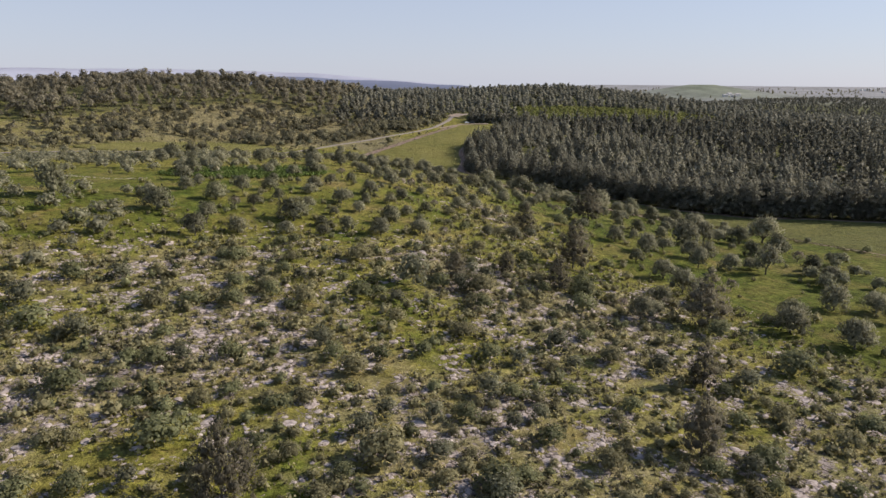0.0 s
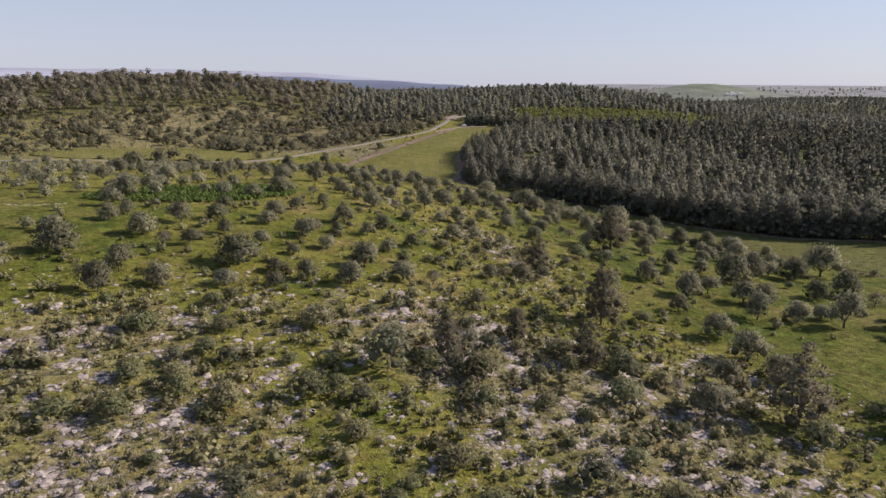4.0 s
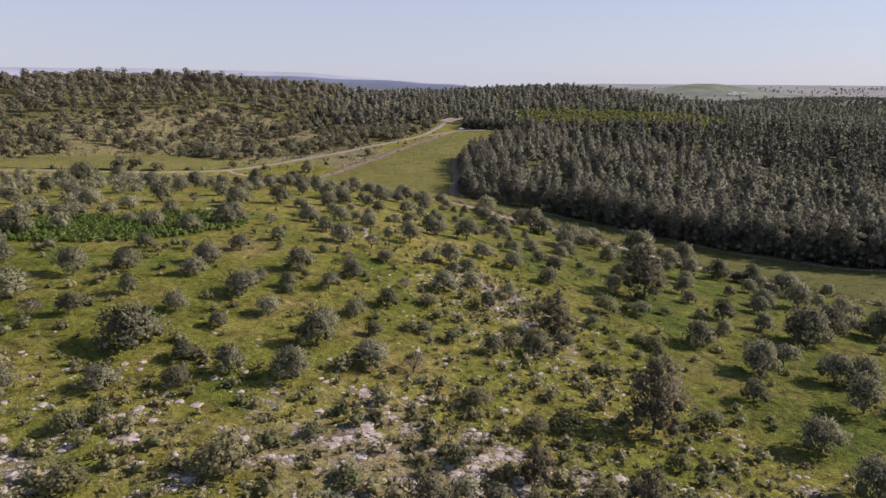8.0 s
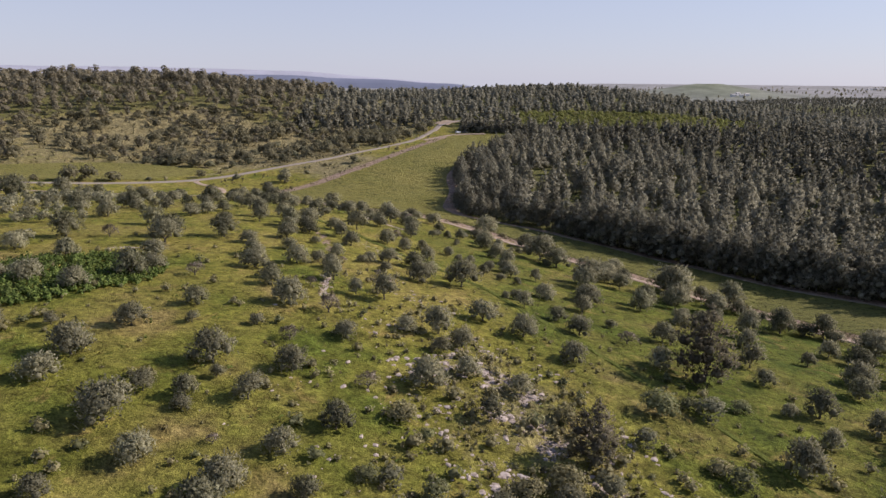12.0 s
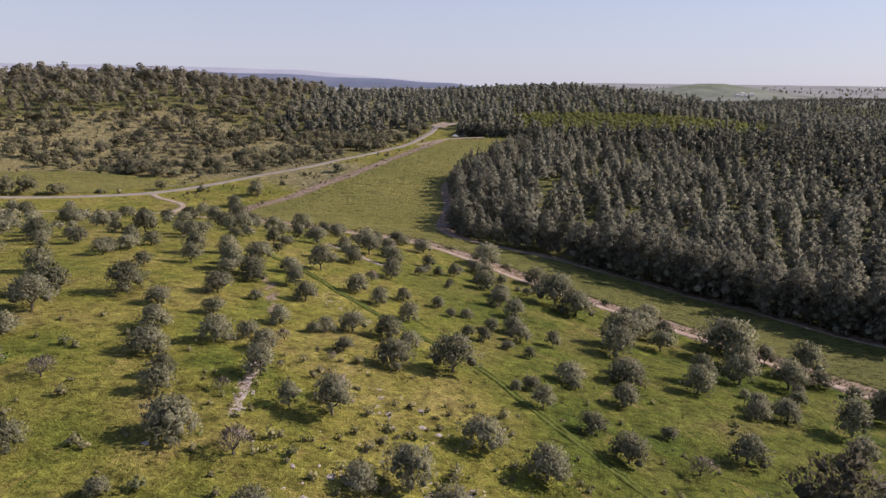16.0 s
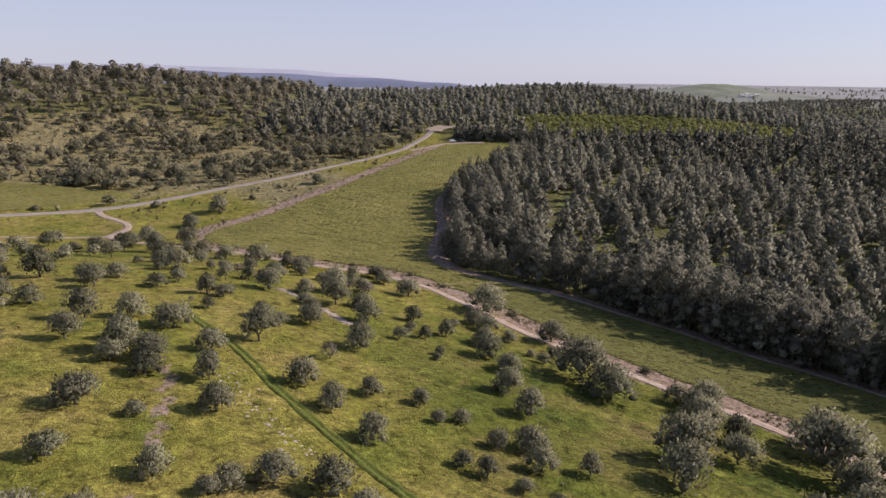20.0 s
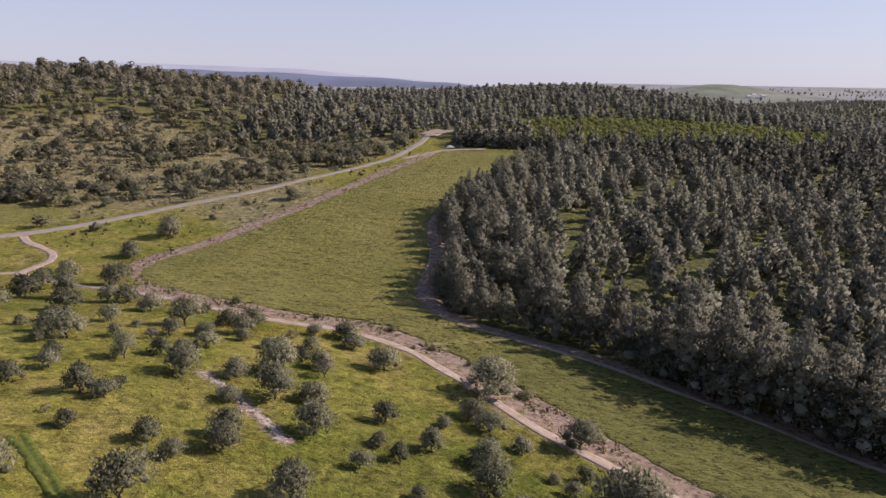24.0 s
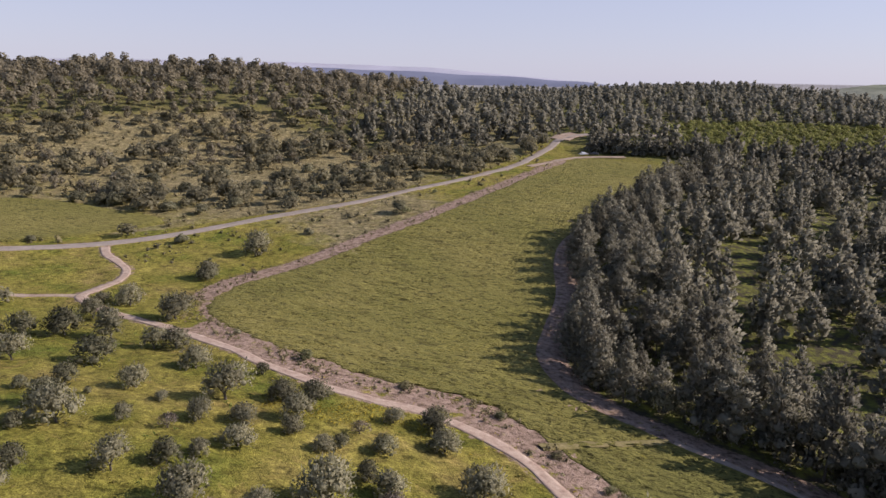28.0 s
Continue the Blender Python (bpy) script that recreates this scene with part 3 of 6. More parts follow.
ribbon("dirt_track", BRANCH, (1.15, 1.15), 0.1, rut_dust, "pale dusty two-rut dirt track", 0.3, 0.07)
ribbon("dirt_track", WEST, (0.9, 0.9), 0.09, dust, "pale narrow dirt track through grass", 0.2)
wood_side = curve(WOOD_LOW, 2.0)
ribbon("dirt_track", wood_side - side(wood_side) * 0.4, (0.8, 0.8), 0.11, dust, "narrow dirt track along the pine wood", 0.2)
ribbon("dirt_track", curve([(-3, 574), (6, 585), (18, 599), (40, 606)], 2.0), (1.5, 1.5), 0.1, dust, "pale dirt spur between road and field", 0.2)
trodden = earth_material("trodden_wheat", (0.16, 0.14, 0.055), (0.21, 0.18, 0.078), (0.27, 0.225, 0.115), 1.2)
ribbon("dirt_track", curve([(11, 363), (16, 366.2), (22, 369.4), (29.5, 373)], 0.8), (0.75, 0.75), 0.3, trodden, "faint trodden path across the wheat", 0.2, 0.05)
ribbon("asphalt_road", ROAD, (2.0, 2.0), 0.14, asphalt, "narrow worn grey asphalt road", 0.08, -0.02)


# ---- plants ----
def leaf_quads(centres, normals, sizes, rng, broad=0.34):
    """Small bent leaf clumps: one quad at each centre. The third array: soft normals, as of a rounded spray of leaves."""
    n = len(centres)
    out = normals / np.linalg.norm(normals, axis=1)[:, None]
    normals = out + rng.normal(0, 0.55, (n, 3))
    normals /= np.linalg.norm(normals, axis=1)[:, None]
    soft = out * 0.55 + normals * 0.6
    soft /= np.linalg.norm(soft, axis=1)[:, None]
    a = np.cross(normals, rng.normal(0, 1, (n, 3)))
    a /= np.linalg.norm(a, axis=1)[:, None]
    b = np.cross(normals, a)
    s = sizes[:, None]
    v = np.stack([centres - a * s * 0.5, centres - b * s * broad + normals * s * 0.12, centres + a * s * 0.5, centres + b * s * broad + normals * s * 0.12], 1).reshape(-1, 3)
    i = np.arange(4 * n).reshape(n, 4)
    return v, np.vstack([i[:, [0, 1, 2]], i[:, [0, 2, 3]]]), np.repeat(soft, 4, 0)


def plumes(centres, outs, sizes, rng, broad=0.15):
    """Slim tufts of needles that point outwards and up, with soft normals."""
    n = len(centres)
    out = outs / np.linalg.norm(outs, axis=1)[:, None]
    a = out * 0.8 + np.array([0, 0, 0.5]) + rng.normal(0, 0.45, (n, 3))
    a /= np.linalg.norm(a, axis=1)[:, None]
    b = np.cross(a, rng.normal(0, 1, (n, 3)))
    b /= np.linalg.norm(b, axis=1)[:, None]
    soft = out + rng.normal(0, 0.16, (n, 3))
    soft /= np.linalg.norm(soft, axis=1)[:, None]
    s = sizes[:, None]
    v = np.stack([centres - a * s * 0.5, centres - b * s * broad + a * s * 0.1, centres + a * s * 0.5, centres + b * s * broad + a * s * 0.1], 1).reshape(-1, 3)
    i = np.arange(4 * n).reshape(n, 4)
    return v, np.vstack([i[:, [0, 1, 2]], i[:, [0, 2, 3]]]), np.repeat(soft, 4, 0)


G = (1 + 5**0.5) / 2
ICO_V = np.array([(-1, G, 0), (1, G, 0), (-1, -G, 0), (1, -G, 0), (0, -1, G), (0, 1, G), (0, -1, -G), (0, 1, -G), (G, 0, -1), (G, 0, 1), (-G, 0, -1), (-G, 0, 1)]) / math.hypot(1, G)
ICO_F = np.array([(a, b, c) for a in range(12) for b in range(a + 1, 12) for c in range(b + 1, 12) if all(abs(np.linalg.norm(ICO_V[p] - ICO_V[q]) - 1.0515) < 0.01 for p, q in ((a, b), (b, c), (a, c)))])
for i, (a, b, c) in enumerate(ICO_F):
    if np.dot(np.cross(ICO_V[b] - ICO_V[a], ICO_V[c] - ICO_V[a]), ICO_V[a]) < 0:
        ICO_F[i] = (a, c, b)


def bundle(pieces):
    """Joins pieces of places, faces and normals."""
    v, f, e, n = [], [], [], 0
    for p, q, r in pieces:
        v.append(p)
        f.append(q + n)
        e.append(r)
        n += len(p)
    return np.vstack(v), np.vstack(f), np.vstack(e)


OCT_V = np.array([(1, 0, 0), (0, 1, 0), (-1, 0, 0), (0, -1, 0), (0, 0, 1), (0, 0, -1)], float)
OCT_F = np.array([(0, 1, 4), (1, 2, 4), (2, 3, 4), (3, 0, 4), (1, 0, 5), (2, 1, 5), (3, 2, 5), (0, 3, 5)])


def core(centre, radius, rng, squash=0.85, rough=False):
    """The close inner foliage of one lobe: an uneven lump."""
    if rough:
        return OCT_V * radius * rng.uniform(0.85, 1.3, (6, 1)) * np.array([1, 1, squash]) + centre, OCT_F, OCT_V
    v = ICO_V * radius * rng.uniform(0.78, 1.15, (12, 1)) * np.array([1, 1, squash])
    return v + centre, ICO_F, ICO_V


def clump(rng, lobes, count, leaf, tuft=leaf_quads, inner=0.72, broad=0.36, loose=1.2, stem=False):
    """A crown of leaf clumps over the outer faces of its lobes (rows of x, y, z, radius), with close foliage inside each."""
    c, r = lobes[:, :3], lobes[:, 3]
    mid = np.average(c, axis=0, weights=r**3) - np.array([0, 0, 0.25 * r.max()])
    got_p, got_d, have = [], [], 0
    while have < count:
        pick = rng.choice(len(r), 4 * count, p=r**2 / (r**2).sum())
        d = rng.normal(0, 1, (4 * count, 3))
        d /= np.linalg.norm(d, axis=1)[:, None]
        d[:, 2] = np.where(d[:, 2] < -0.45, -d[:, 2], d[:, 2])
        p = c[pick] + d * (r[pick] * rng.uniform(0.8, loose, 4 * count))[:, None]
        hidden = (np.linalg.norm(p[:, None, :] - c[None], axis=2) < 0.8 * r[None]).sum(1) > 0
        ok = ~hidden & (p[:, 2] > 0.06 * rng.uniform(0.2, 2, 4 * count))
        got_p.append(p[ok])
        got_d.append(d[ok])
        have += int(ok.sum())
    p, d = np.vstack(got_p)[:count], np.vstack(got_d)[:count]
    away_mid = p - mid
    away_mid /= np.linalg.norm(away_mid, axis=1)[:, None] + 1e-6
    if stem:  # a tall crown faces away from its stem
        away_mid = p * np.array([1, 1, 0])
        away_mid = 0.9 * away_mid / (np.percentile(np.linalg.norm(away_mid, axis=1), 85)) + np.array([0, 0, 0.28])
    leaves = tuft(p, 0.35 * d + 0.8 * away_mid + np.array([0, 0, 0.15]), leaf * rng.uniform(0.6, 1.4, count), rng, broad)
    return bundle([leaves] + [core(a, b * inner, rng, 0.92, len(r) < 9) for a, b in zip(c, r)])


def dome(rng, radius, tall, n, low=0.12, lump=0.42):
    """Lobes of a rounded crown that stands from low to tall."""
    out = []
    for i in range(n):
        u = (i + 0.5) / n
        a = i * 2.4 + rng.uniform(-0.35, 0.35)
        lift = rng.uniform(0.0, 1.0) if i < 0.7 * n else rng.uniform(0.75, 1.0)
        reach = (1 - lift**2.2) ** 0.5 if lift < 1 else 0.0
        rr = radius * lump * rng.uniform(0.65, 1.35)
        side_ = max(0.0, radius - rr) * reach * rng.uniform(0.75, 1.08)
        z = tall * low + rr * 0.8 + lift * max(0.05, tall * (1 - low) - 1.8 * rr) * rng.uniform(0.85, 1.05)
        out.append((side_ * math.cos(a), side_ * math.sin(a), z, rr))
    out.append((0, 0, tall * low + 0.45 * tall * (1 - low), radius * 0.5))
    return np.array(out)


def head(rng, tall, radius, n):
    """Lobes of an old pine's rounded head, high on the stem, with a few low boughs."""
    out = []
    for i in range(n):
        a, u = i * 2.4 + rng.uniform(-0.5, 0.5), rng.uniform(0, 1)
        rr = radius * rng.uniform(0.36, 0.55)
        reach = (radius - rr * 0.6) * (1 - 0.75 * u) * rng.uniform(0.6, 1.05)
        out.append((reach * math.cos(a), reach * math.sin(a), tall * (0.42 + 0.5 * u) - 0.3 * rr, rr))
    return np.array(out)


def spire(rng, tall, radius, n, power=1.35):
    """Lobes of a conical pine: boughs in loose whorls, wide below, rounded at the tip."""
    out = []
    for i in range(n):
        u = ((i + rng.uniform(0.0, 1.0)) / n) ** 1.15
        reach = radius * (1 - u**power) ** 0.9 * (0.8 + 0.2 * min(1.0, 5 * u))
        a = i * 2.4 + rng.uniform(-0.6, 0.6)
        rr = (0.24 + 0.34 * reach) * rng.uniform(0.75, 1.25) * (14.0 / n) ** 0.3
        side_ = max(0.0, reach - 0.55 * rr) * rng.uniform(0.65, 1.1)
        out.append((side_ * math.cos(a), side_ * math.sin(a), tall * (0.09 + 0.86 * u), rr))
    out.append((0, 0, tall * 0.93, 0.26 + 0.06 * radius))
    for u in (0.3, 0.5, 0.7):  # close boughs about the stem
        out.append((0, 0, tall * u, 0.42 * radius * (1 - u**power) ** 0.9 + 0.15))
    return np.array(out)


def tube(pts, radii, sides=6):
    """A tapered limb through places."""
    pts = [Vector(p) for p in pts]
    v, f = [], []
    for i, (p, r) in enumerate(zip(pts, radii)):
        d = (pts[min(i + 1, len(pts) - 1)] - pts[max(i - 1, 0)]).normalized()
        m = d.to_track_quat("Z", "Y").to_matrix()
        for k in range(sides):
            a = 6.2832 * k / sides
            v.append(p + m @ Vector((r * math.cos(a), r * math.sin(a), 0)))
    for i in range(len(pts) - 1):
        for k in range(sides):
            f.append((i * sides + k, i * sides + (k + 1) % sides, (i + 1) * sides + (k + 1) % sides, (i + 1) * sides + k))
    return np.array([tuple(p) for p in v]), np.array(f)


def broad_trunk(rng, tall, radius, limbs=5):
    fork = tall * rng.uniform(0.16, 0.26)
    lean = rng.normal(0, 0.12, 2)
    foot = Vector((0, 0, -0.5))
    top = Vector((lean[0], lean[1], fork))
    bits = [tube([foot, top * 0.5, top], [0.2, 0.16, 0.14])]
    for i in range(limbs):
        a = 6.283 * (i + rng.uniform(-0.3, 0.3)) / limbs
        r = radius * rng.uniform(0.45, 0.72)
        end = Vector((r * math.cos(a), r * math.sin(a), tall * rng.uniform(0.5, 0.8)))
        knee = top.lerp(end, 0.5) + Vector((0, 0, -0.15 * tall * rng.uniform(0, 1)))
        bits.append(tube([top, knee, end], [0.1, 0.07, 0.025], 5))
    return bits


def make_tree(kind, crown, trunk, leaves, label, category, group):
    root = new(kind)
    tagged(root, label, category, group)
    stem, limbs = (trunk[0], trunk[1:]) if isinstance(trunk, list) else (trunk, [])
    stem = part("trunk", sheet("trunk", *stem, bark), root)
    for piece in limbs:
        part("limb", sheet("limb", *piece, bark), stem)
    part("crown", sheet("crown", crown[0], crown[1], leaves, True, crown[2]), root)
    return root


def place(root, x, y, scale, tall=1.0, turn=None, sink=0.05):
    """A copy of a plant at (x, y) on the ground."""
    a = random.uniform(0, 360) if turn is None else turn
    m = Matrix.Translation((x, y, float(ground_z(x, y)) - sink)) @ Matrix.Rotation(radians(a), 4, "Z") @ Matrix.Diagonal((scale, scale, scale * tall, 1))
    return copy_thing(root, m)


def drop(root):
    for o in (*root.children_recursive, root):
        bpy.data.objects.remove(o)


def scatter(name, kinds, spots, material, label, category, group=""):
    """One object of kind stuff: many plants that nobody could count. spots: rows of x, y, scale."""
    rng = np.random.default_rng(len(spots))
    vs, fs, ns, n = [], [], [], 0
    pick = rng.integers(0, len(kinds), len(spots))
    z = ground_z(spots[:, 0], spots[:, 1])
    for (x, y, s), k, h in zip(spots, pick, z):
        v, f = kinds[k][:2]
        a = rng.uniform(0, 6.283)
        c, q = math.cos(a), math.sin(a)
        w = np.empty_like(v)
        w[:, 0] = (v[:, 0] * c - v[:, 1] * q) * s + x
        w[:, 1] = (v[:, 0] * q + v[:, 1] * c) * s + y
        w[:, 2] = v[:, 2] * s * rng.uniform(0.85, 1.15) + h - 0.05
        vs.append(w)
        if len(kinds[k]) > 2:
            e = kinds[k][2]
            ns.append(np.stack([e[:, 0] * c - e[:, 1] * q, e[:, 0] * q + e[:, 1] * c, e[:, 2]], 1))
        fs.append(f + n)
        n += len(v)
    ob = new(name, sheet(name, np.vstack(vs), np.vstack(fs), material, bool(ns), np.vstack(ns) if ns else None))
    return tagged(ob, label, category, group, "stuff")


def jitter(x0, x1, y0, y1, gap, seed):
    """Places about gap metres apart, unevenly."""
    rng = np.random.default_rng(seed)
    a, b = np.meshgrid(np.arange(x0, x1, gap), np.arange(y0, y1, gap), indexing="ij")
    return np.stack([a.ravel() + rng.uniform(-0.48, 0.48, a.size) * gap, b.ravel() + rng.uniform(-0.48, 0.48, a.size) * gap], 1), rng


# the orchard's trees, by plan place and crown width, from south to north
BELT_A = [(77.4, 118.4, 7.3), (68.9, 125.5, 6.8), (39.5, 126.7, 5), (43.2, 130.3, 4), (72.4, 131.8, 6.2), (37.4, 132.7, 2.9),
    (47.4, 138.4, 4), (94.4, 139.2, 6.1), (85.9, 140.4, 6.7), (57.4, 141.6, 5.3), (-54.2, 144.9, 4.9),
    (55.8, 149.3, 6.1), (-46.3, 150.1, 4.4), (-35.9, 152.9, 4.5), (-54.5, 153.6, 4.9), (68.8, 153.6, 3.4),
    (-27.8, 154.8, 3.4), (-68, 159, 7.7), (-22.8, 159.1, 4.2), (-14.8, 159.2, 4.8), (54.5, 159.6, 5.8),
    (-29.3, 161.5, 3.6), (-94, 162, 8), (-36.3, 162.7, 8), (98.5, 164.4, 5.4), (-5.4, 165.7, 5.4), (0.4, 166, 3.6),
    (-52.2, 167.5, 4.1), (-13.3, 169.2, 5.2), (84.5, 169.5, 6.8), (-47.9, 169.6, 3.5)]
BELT_B = [(97, 170.5, 5), (-27.7, 171.1, 2.6), (67.5, 171.5, 5.5), (76.1, 171.9, 5.8), (51.3, 172.5, 4), (-58.7, 173.3, 6.4),
    (-35, 174.5, 3.8), (82.7, 174.6, 4.6), (-13.2, 175.1, 4.6), (-6, 175.9, 2.8), (12.4, 177.3, 3.6),
    (-22.1, 177.5, 3.6), (-43.7, 178.7, 3.2), (19.8, 180.2, 4.2), (73.3, 181.2, 5.4), (68.9, 181.7, 5.4),
    (-16.3, 181.9, 1.8), (-9.6, 182.1, 3.5), (-69.5, 182.2, 4.3), (-27.6, 183.2, 5.9), (57.3, 183.3, 6.3),
    (-55, 184.5, 4.7), (101.1, 185.6, 4.1), (-21.2, 187, 2.3), (63.2, 187.1, 4.5), (-4.8, 187.7, 3.7),
    (-68.1, 187.9, 3.5), (89.5, 189.2, 4.9), (-37.3, 189.3, 4.2), (-21.6, 189.3, 2.8), (-48.5, 189.3, 4.9)]
BELT_C = [(-26.3, 189.6, 2.5), (-15, 190.5, 3.5), (50.5, 192.7, 5.4), (99, 193.9, 6.9), (-19.6, 194.2, 1.8), (-74.7, 194.8, 4.5),
    (-37.2, 195.7, 5.2), (87.2, 197.2, 2.2), (-21.1, 197.6, 4.6), (-2.3, 197.6, 3.5), (-11.9, 198.6, 4),
    (74.3, 200.3, 9.2), (58.4, 200.4, 3.1), (4.9, 200.8, 5.2), (-50.7, 202.2, 3.8), (17.4, 203, 3.1),
    (-43.6, 203.3, 2.2), (81.2, 204, 5.7), (-34.1, 204.9, 3.7), (10.4, 205.6, 3.6), (-76.2, 205.7, 5.8),
    (68.6, 205.9, 3.9), (-13.8, 206.8, 3.4), (93.9, 207.5, 7.1), (76.8, 207.8, 3), (-27.3, 208.2, 1.9),
    (56.7, 208.2, 2.3), (61.8, 209.5, 4.9), (-6.7, 210.3, 3.6), (-19.1, 210.5, 2), (88.3, 210.5, 5.3)]
BELT_D = [(81.6, 211.8, 2.6), (6.8, 212.2, 2.8), (-29.1, 215.2, 3.5), (9.9, 215.2, 3.8), (104.8, 215.3, 9.5), (27, 216, 4.7),
    (1.7, 216.5, 3.4), (6.4, 217.8, 4.3), (-48.3, 218, 4), (-10.3, 218.5, 3.8), (74.1, 219.6, 4.5), (58.6, 219.9, 3.4),
    (-16.6, 220.1, 5.6), (41.9, 220.5, 4.3), (-56.8, 220.8, 4.7), (-62.3, 221.9, 3.6), (-77.7, 222.6, 4.6),
    (20.2, 223.3, 5), (-75.6, 224.9, 5), (78.2, 226.3, 5.9), (-43.6, 226.6, 5.6), (97.1, 227, 5.2), (13.9, 227.4, 4.7),
    (60, 227.9, 4.3), (-2.6, 228.6, 4.5), (87.7, 228.8, 5.6), (-21.5, 229, 3.7), (-7.5, 229.5, 2.8),
    (-34.5, 230.2, 3.8), (-41.6, 230.7, 4.7), (30.9, 230.7, 4.4)]
BELT_E = [(39.4, 230.7, 3.9), (-15.3, 231, 2.4), (-2.7, 233.1, 3.6), (-22.5, 233.1, 2.9), (74.2, 235, 2.6), (47.4, 236.1, 4.9),
    (-59.1, 236.2, 4.2), (-12.3, 236.4, 4.4), (28, 236.9, 3.6), (-78.5, 237.2, 6.5), (86, 238.4, 4.8),
    (-10.6, 239.6, 1.3), (38.7, 239.6, 2.3), (-27.1, 240, 5.3), (-70.9, 241, 4.6), (-45.9, 241.6, 4.5),
    (22.7, 241.7, 3.1), (66.1, 242.2, 4.3), (82.5, 242.7, 4.2), (-100.9, 244.2, 4.7), (93, 244.5, 7.7),
    (-13.9, 244.7, 3.7), (-5.1, 244.9, 1.7), (-20.7, 246.2, 4.6), (19.7, 246.5, 1.9), (2.9, 246.6, 5),
    (21.9, 247.7, 2.6), (105.8, 247.8, 3.3), (11, 248.4, 6.1), (35.3, 248.5, 4.2), (-29.6, 248.5, 4.3)]
BELT_F = [(-4, 248.6, 3), (-17.1, 248.7, 3), (-12.4, 249.5, 2.1), (96.7, 249.7, 5.5), (28.9, 251.4, 2.1), (70.5, 251.5, 5.4),
    (-47.9, 251.7, 5.9), (-67.6, 252.3, 6.1), (57, 253, 3.7), (28.5, 254.4, 5), (62, 254.4, 4.5), (-60, 254.4, 3.4),
    (4.7, 255, 3.7), (-9.2, 255.2, 2.3), (-7.7, 256.8, 3.2), (58.9, 256.9, 3.9), (-14.6, 257.1, 3.4),
    (-24.6, 257.7, 3.4), (-4, 258.3, 4), (1.3, 258.3, 4.8), (-33.1, 258.5, 3.9), (-49.5, 258.9, 6), (38.6, 259.1, 6.1),
    (91.1, 259.5, 5.6), (81.7, 259.8, 5.6), (50.8, 260.8, 5.3), (-116.8, 261.9, 4.8), (59.4, 262.6, 1.9),
    (-39.6, 262.7, 6), (23.8, 263.1, 2.2), (39.9, 263.6, 5)]
BELT_G = [(69, 263.7, 3.1), (84.2, 264.3, 4.4), (20.6, 265.8, 2.3), (53.8, 266.8, 4.9), (71.1, 267.5, 2.8), (16.7, 267.6, 2.7),
    (-20.9, 267.8, 2.1), (-27.3, 268.4, 4.9), (14.2, 269, 2.5), (62.2, 270.8, 5.9), (-13.5, 271.1, 4.1),
    (23.4, 271.2, 3.4), (4.1, 271.4, 4), (29.3, 272.3, 2.9), (72.1, 272.4, 6.3), (-58.7, 272.4, 4.9),
    (-87.7, 273.6, 4.8), (41.4, 274.5, 6.3), (-110, 275.3, 4.5), (18.7, 275.6, 3), (22.7, 276.4, 4.7),
    (-1.5, 277.6, 3.6), (65.5, 277.7, 5.9), (-24.3, 278.4, 4.2), (-16.8, 279.1, 3.8), (11.5, 279.4, 2.2),
    (14.4, 280.8, 2.5), (79.5, 280.9, 6.9), (-29.6, 281, 3.3), (43.1, 281, 6.8), (-44.9, 281.4, 3.3)]
BELT_H = [(-73.8, 282.6, 5.1), (-25.4, 282.8, 4.9), (-6.2, 283.5, 4.3), (2.5, 284, 3.2), (52.6, 284.2, 4.6), (9.1, 284.3, 2.6),
    (66.4, 284.5, 9.3), (-29.8, 284.5, 5.1), (74.5, 286.3, 3.8), (-38.1, 286.7, 3.8), (24.1, 287.4, 4.2),
    (-31.4, 288.7, 3.4), (-19.8, 289.5, 3.9), (-56.3, 289.7, 4.2), (55.4, 291.3, 4.7), (50.6, 291.6, 5.1),
    (69.2, 292.5, 9.1), (-56.7, 293.3, 3.7), (-4.4, 294.5, 3.2), (22, 295, 4.8), (-54.1, 296.2, 4.4),
    (-40.4, 296.2, 4.4), (-15.1, 296.5, 5.1), (52.6, 296.7, 5.6), (-27.9, 297, 5.5), (-74.1, 299.3, 4.1),
    (-35, 299.5, 4.6), (-66.8, 300.9, 4.1), (-91, 300.9, 5.5), (53.2, 301, 4.6), (-0.8, 301.6, 4.7)]
BELT_I = [(39.5, 301.8, 8.5), (-52, 302, 4.1), (-56.6, 303.1, 4), (56.3, 304.2, 6), (11.4, 304.3, 1.6), (51.6, 305.3, 4.4),
    (23.3, 305.8, 4.4), (-14.3, 306.1, 2.7), (-78.5, 307, 6.3), (11.8, 307.3, 2), (35.9, 308.6, 9),
    (-17.9, 308.7, 3.4), (-10, 309.7, 4), (-27, 309.8, 2.3), (5, 311.3, 2.7), (20.1, 311.6, 5.1), (-74.2, 311.7, 3.4),
    (-30.6, 312.2, 1.4), (-10.3, 312.9, 3.4), (-84.3, 313.8, 4.2), (30.5, 314.4, 2.4), (9.3, 315, 2.7),
    (-48.3, 315.2, 4.6), (28.6, 317.2, 1.8), (-1.4, 317.6, 5.2), (19.9, 318.1, 4.9), (-26.9, 318.2, 3.4),
    (6.5, 318.2, 2.5), (-30, 318.7, 4), (32.9, 318.8, 2.7), (13.2, 319.3, 3.4)]
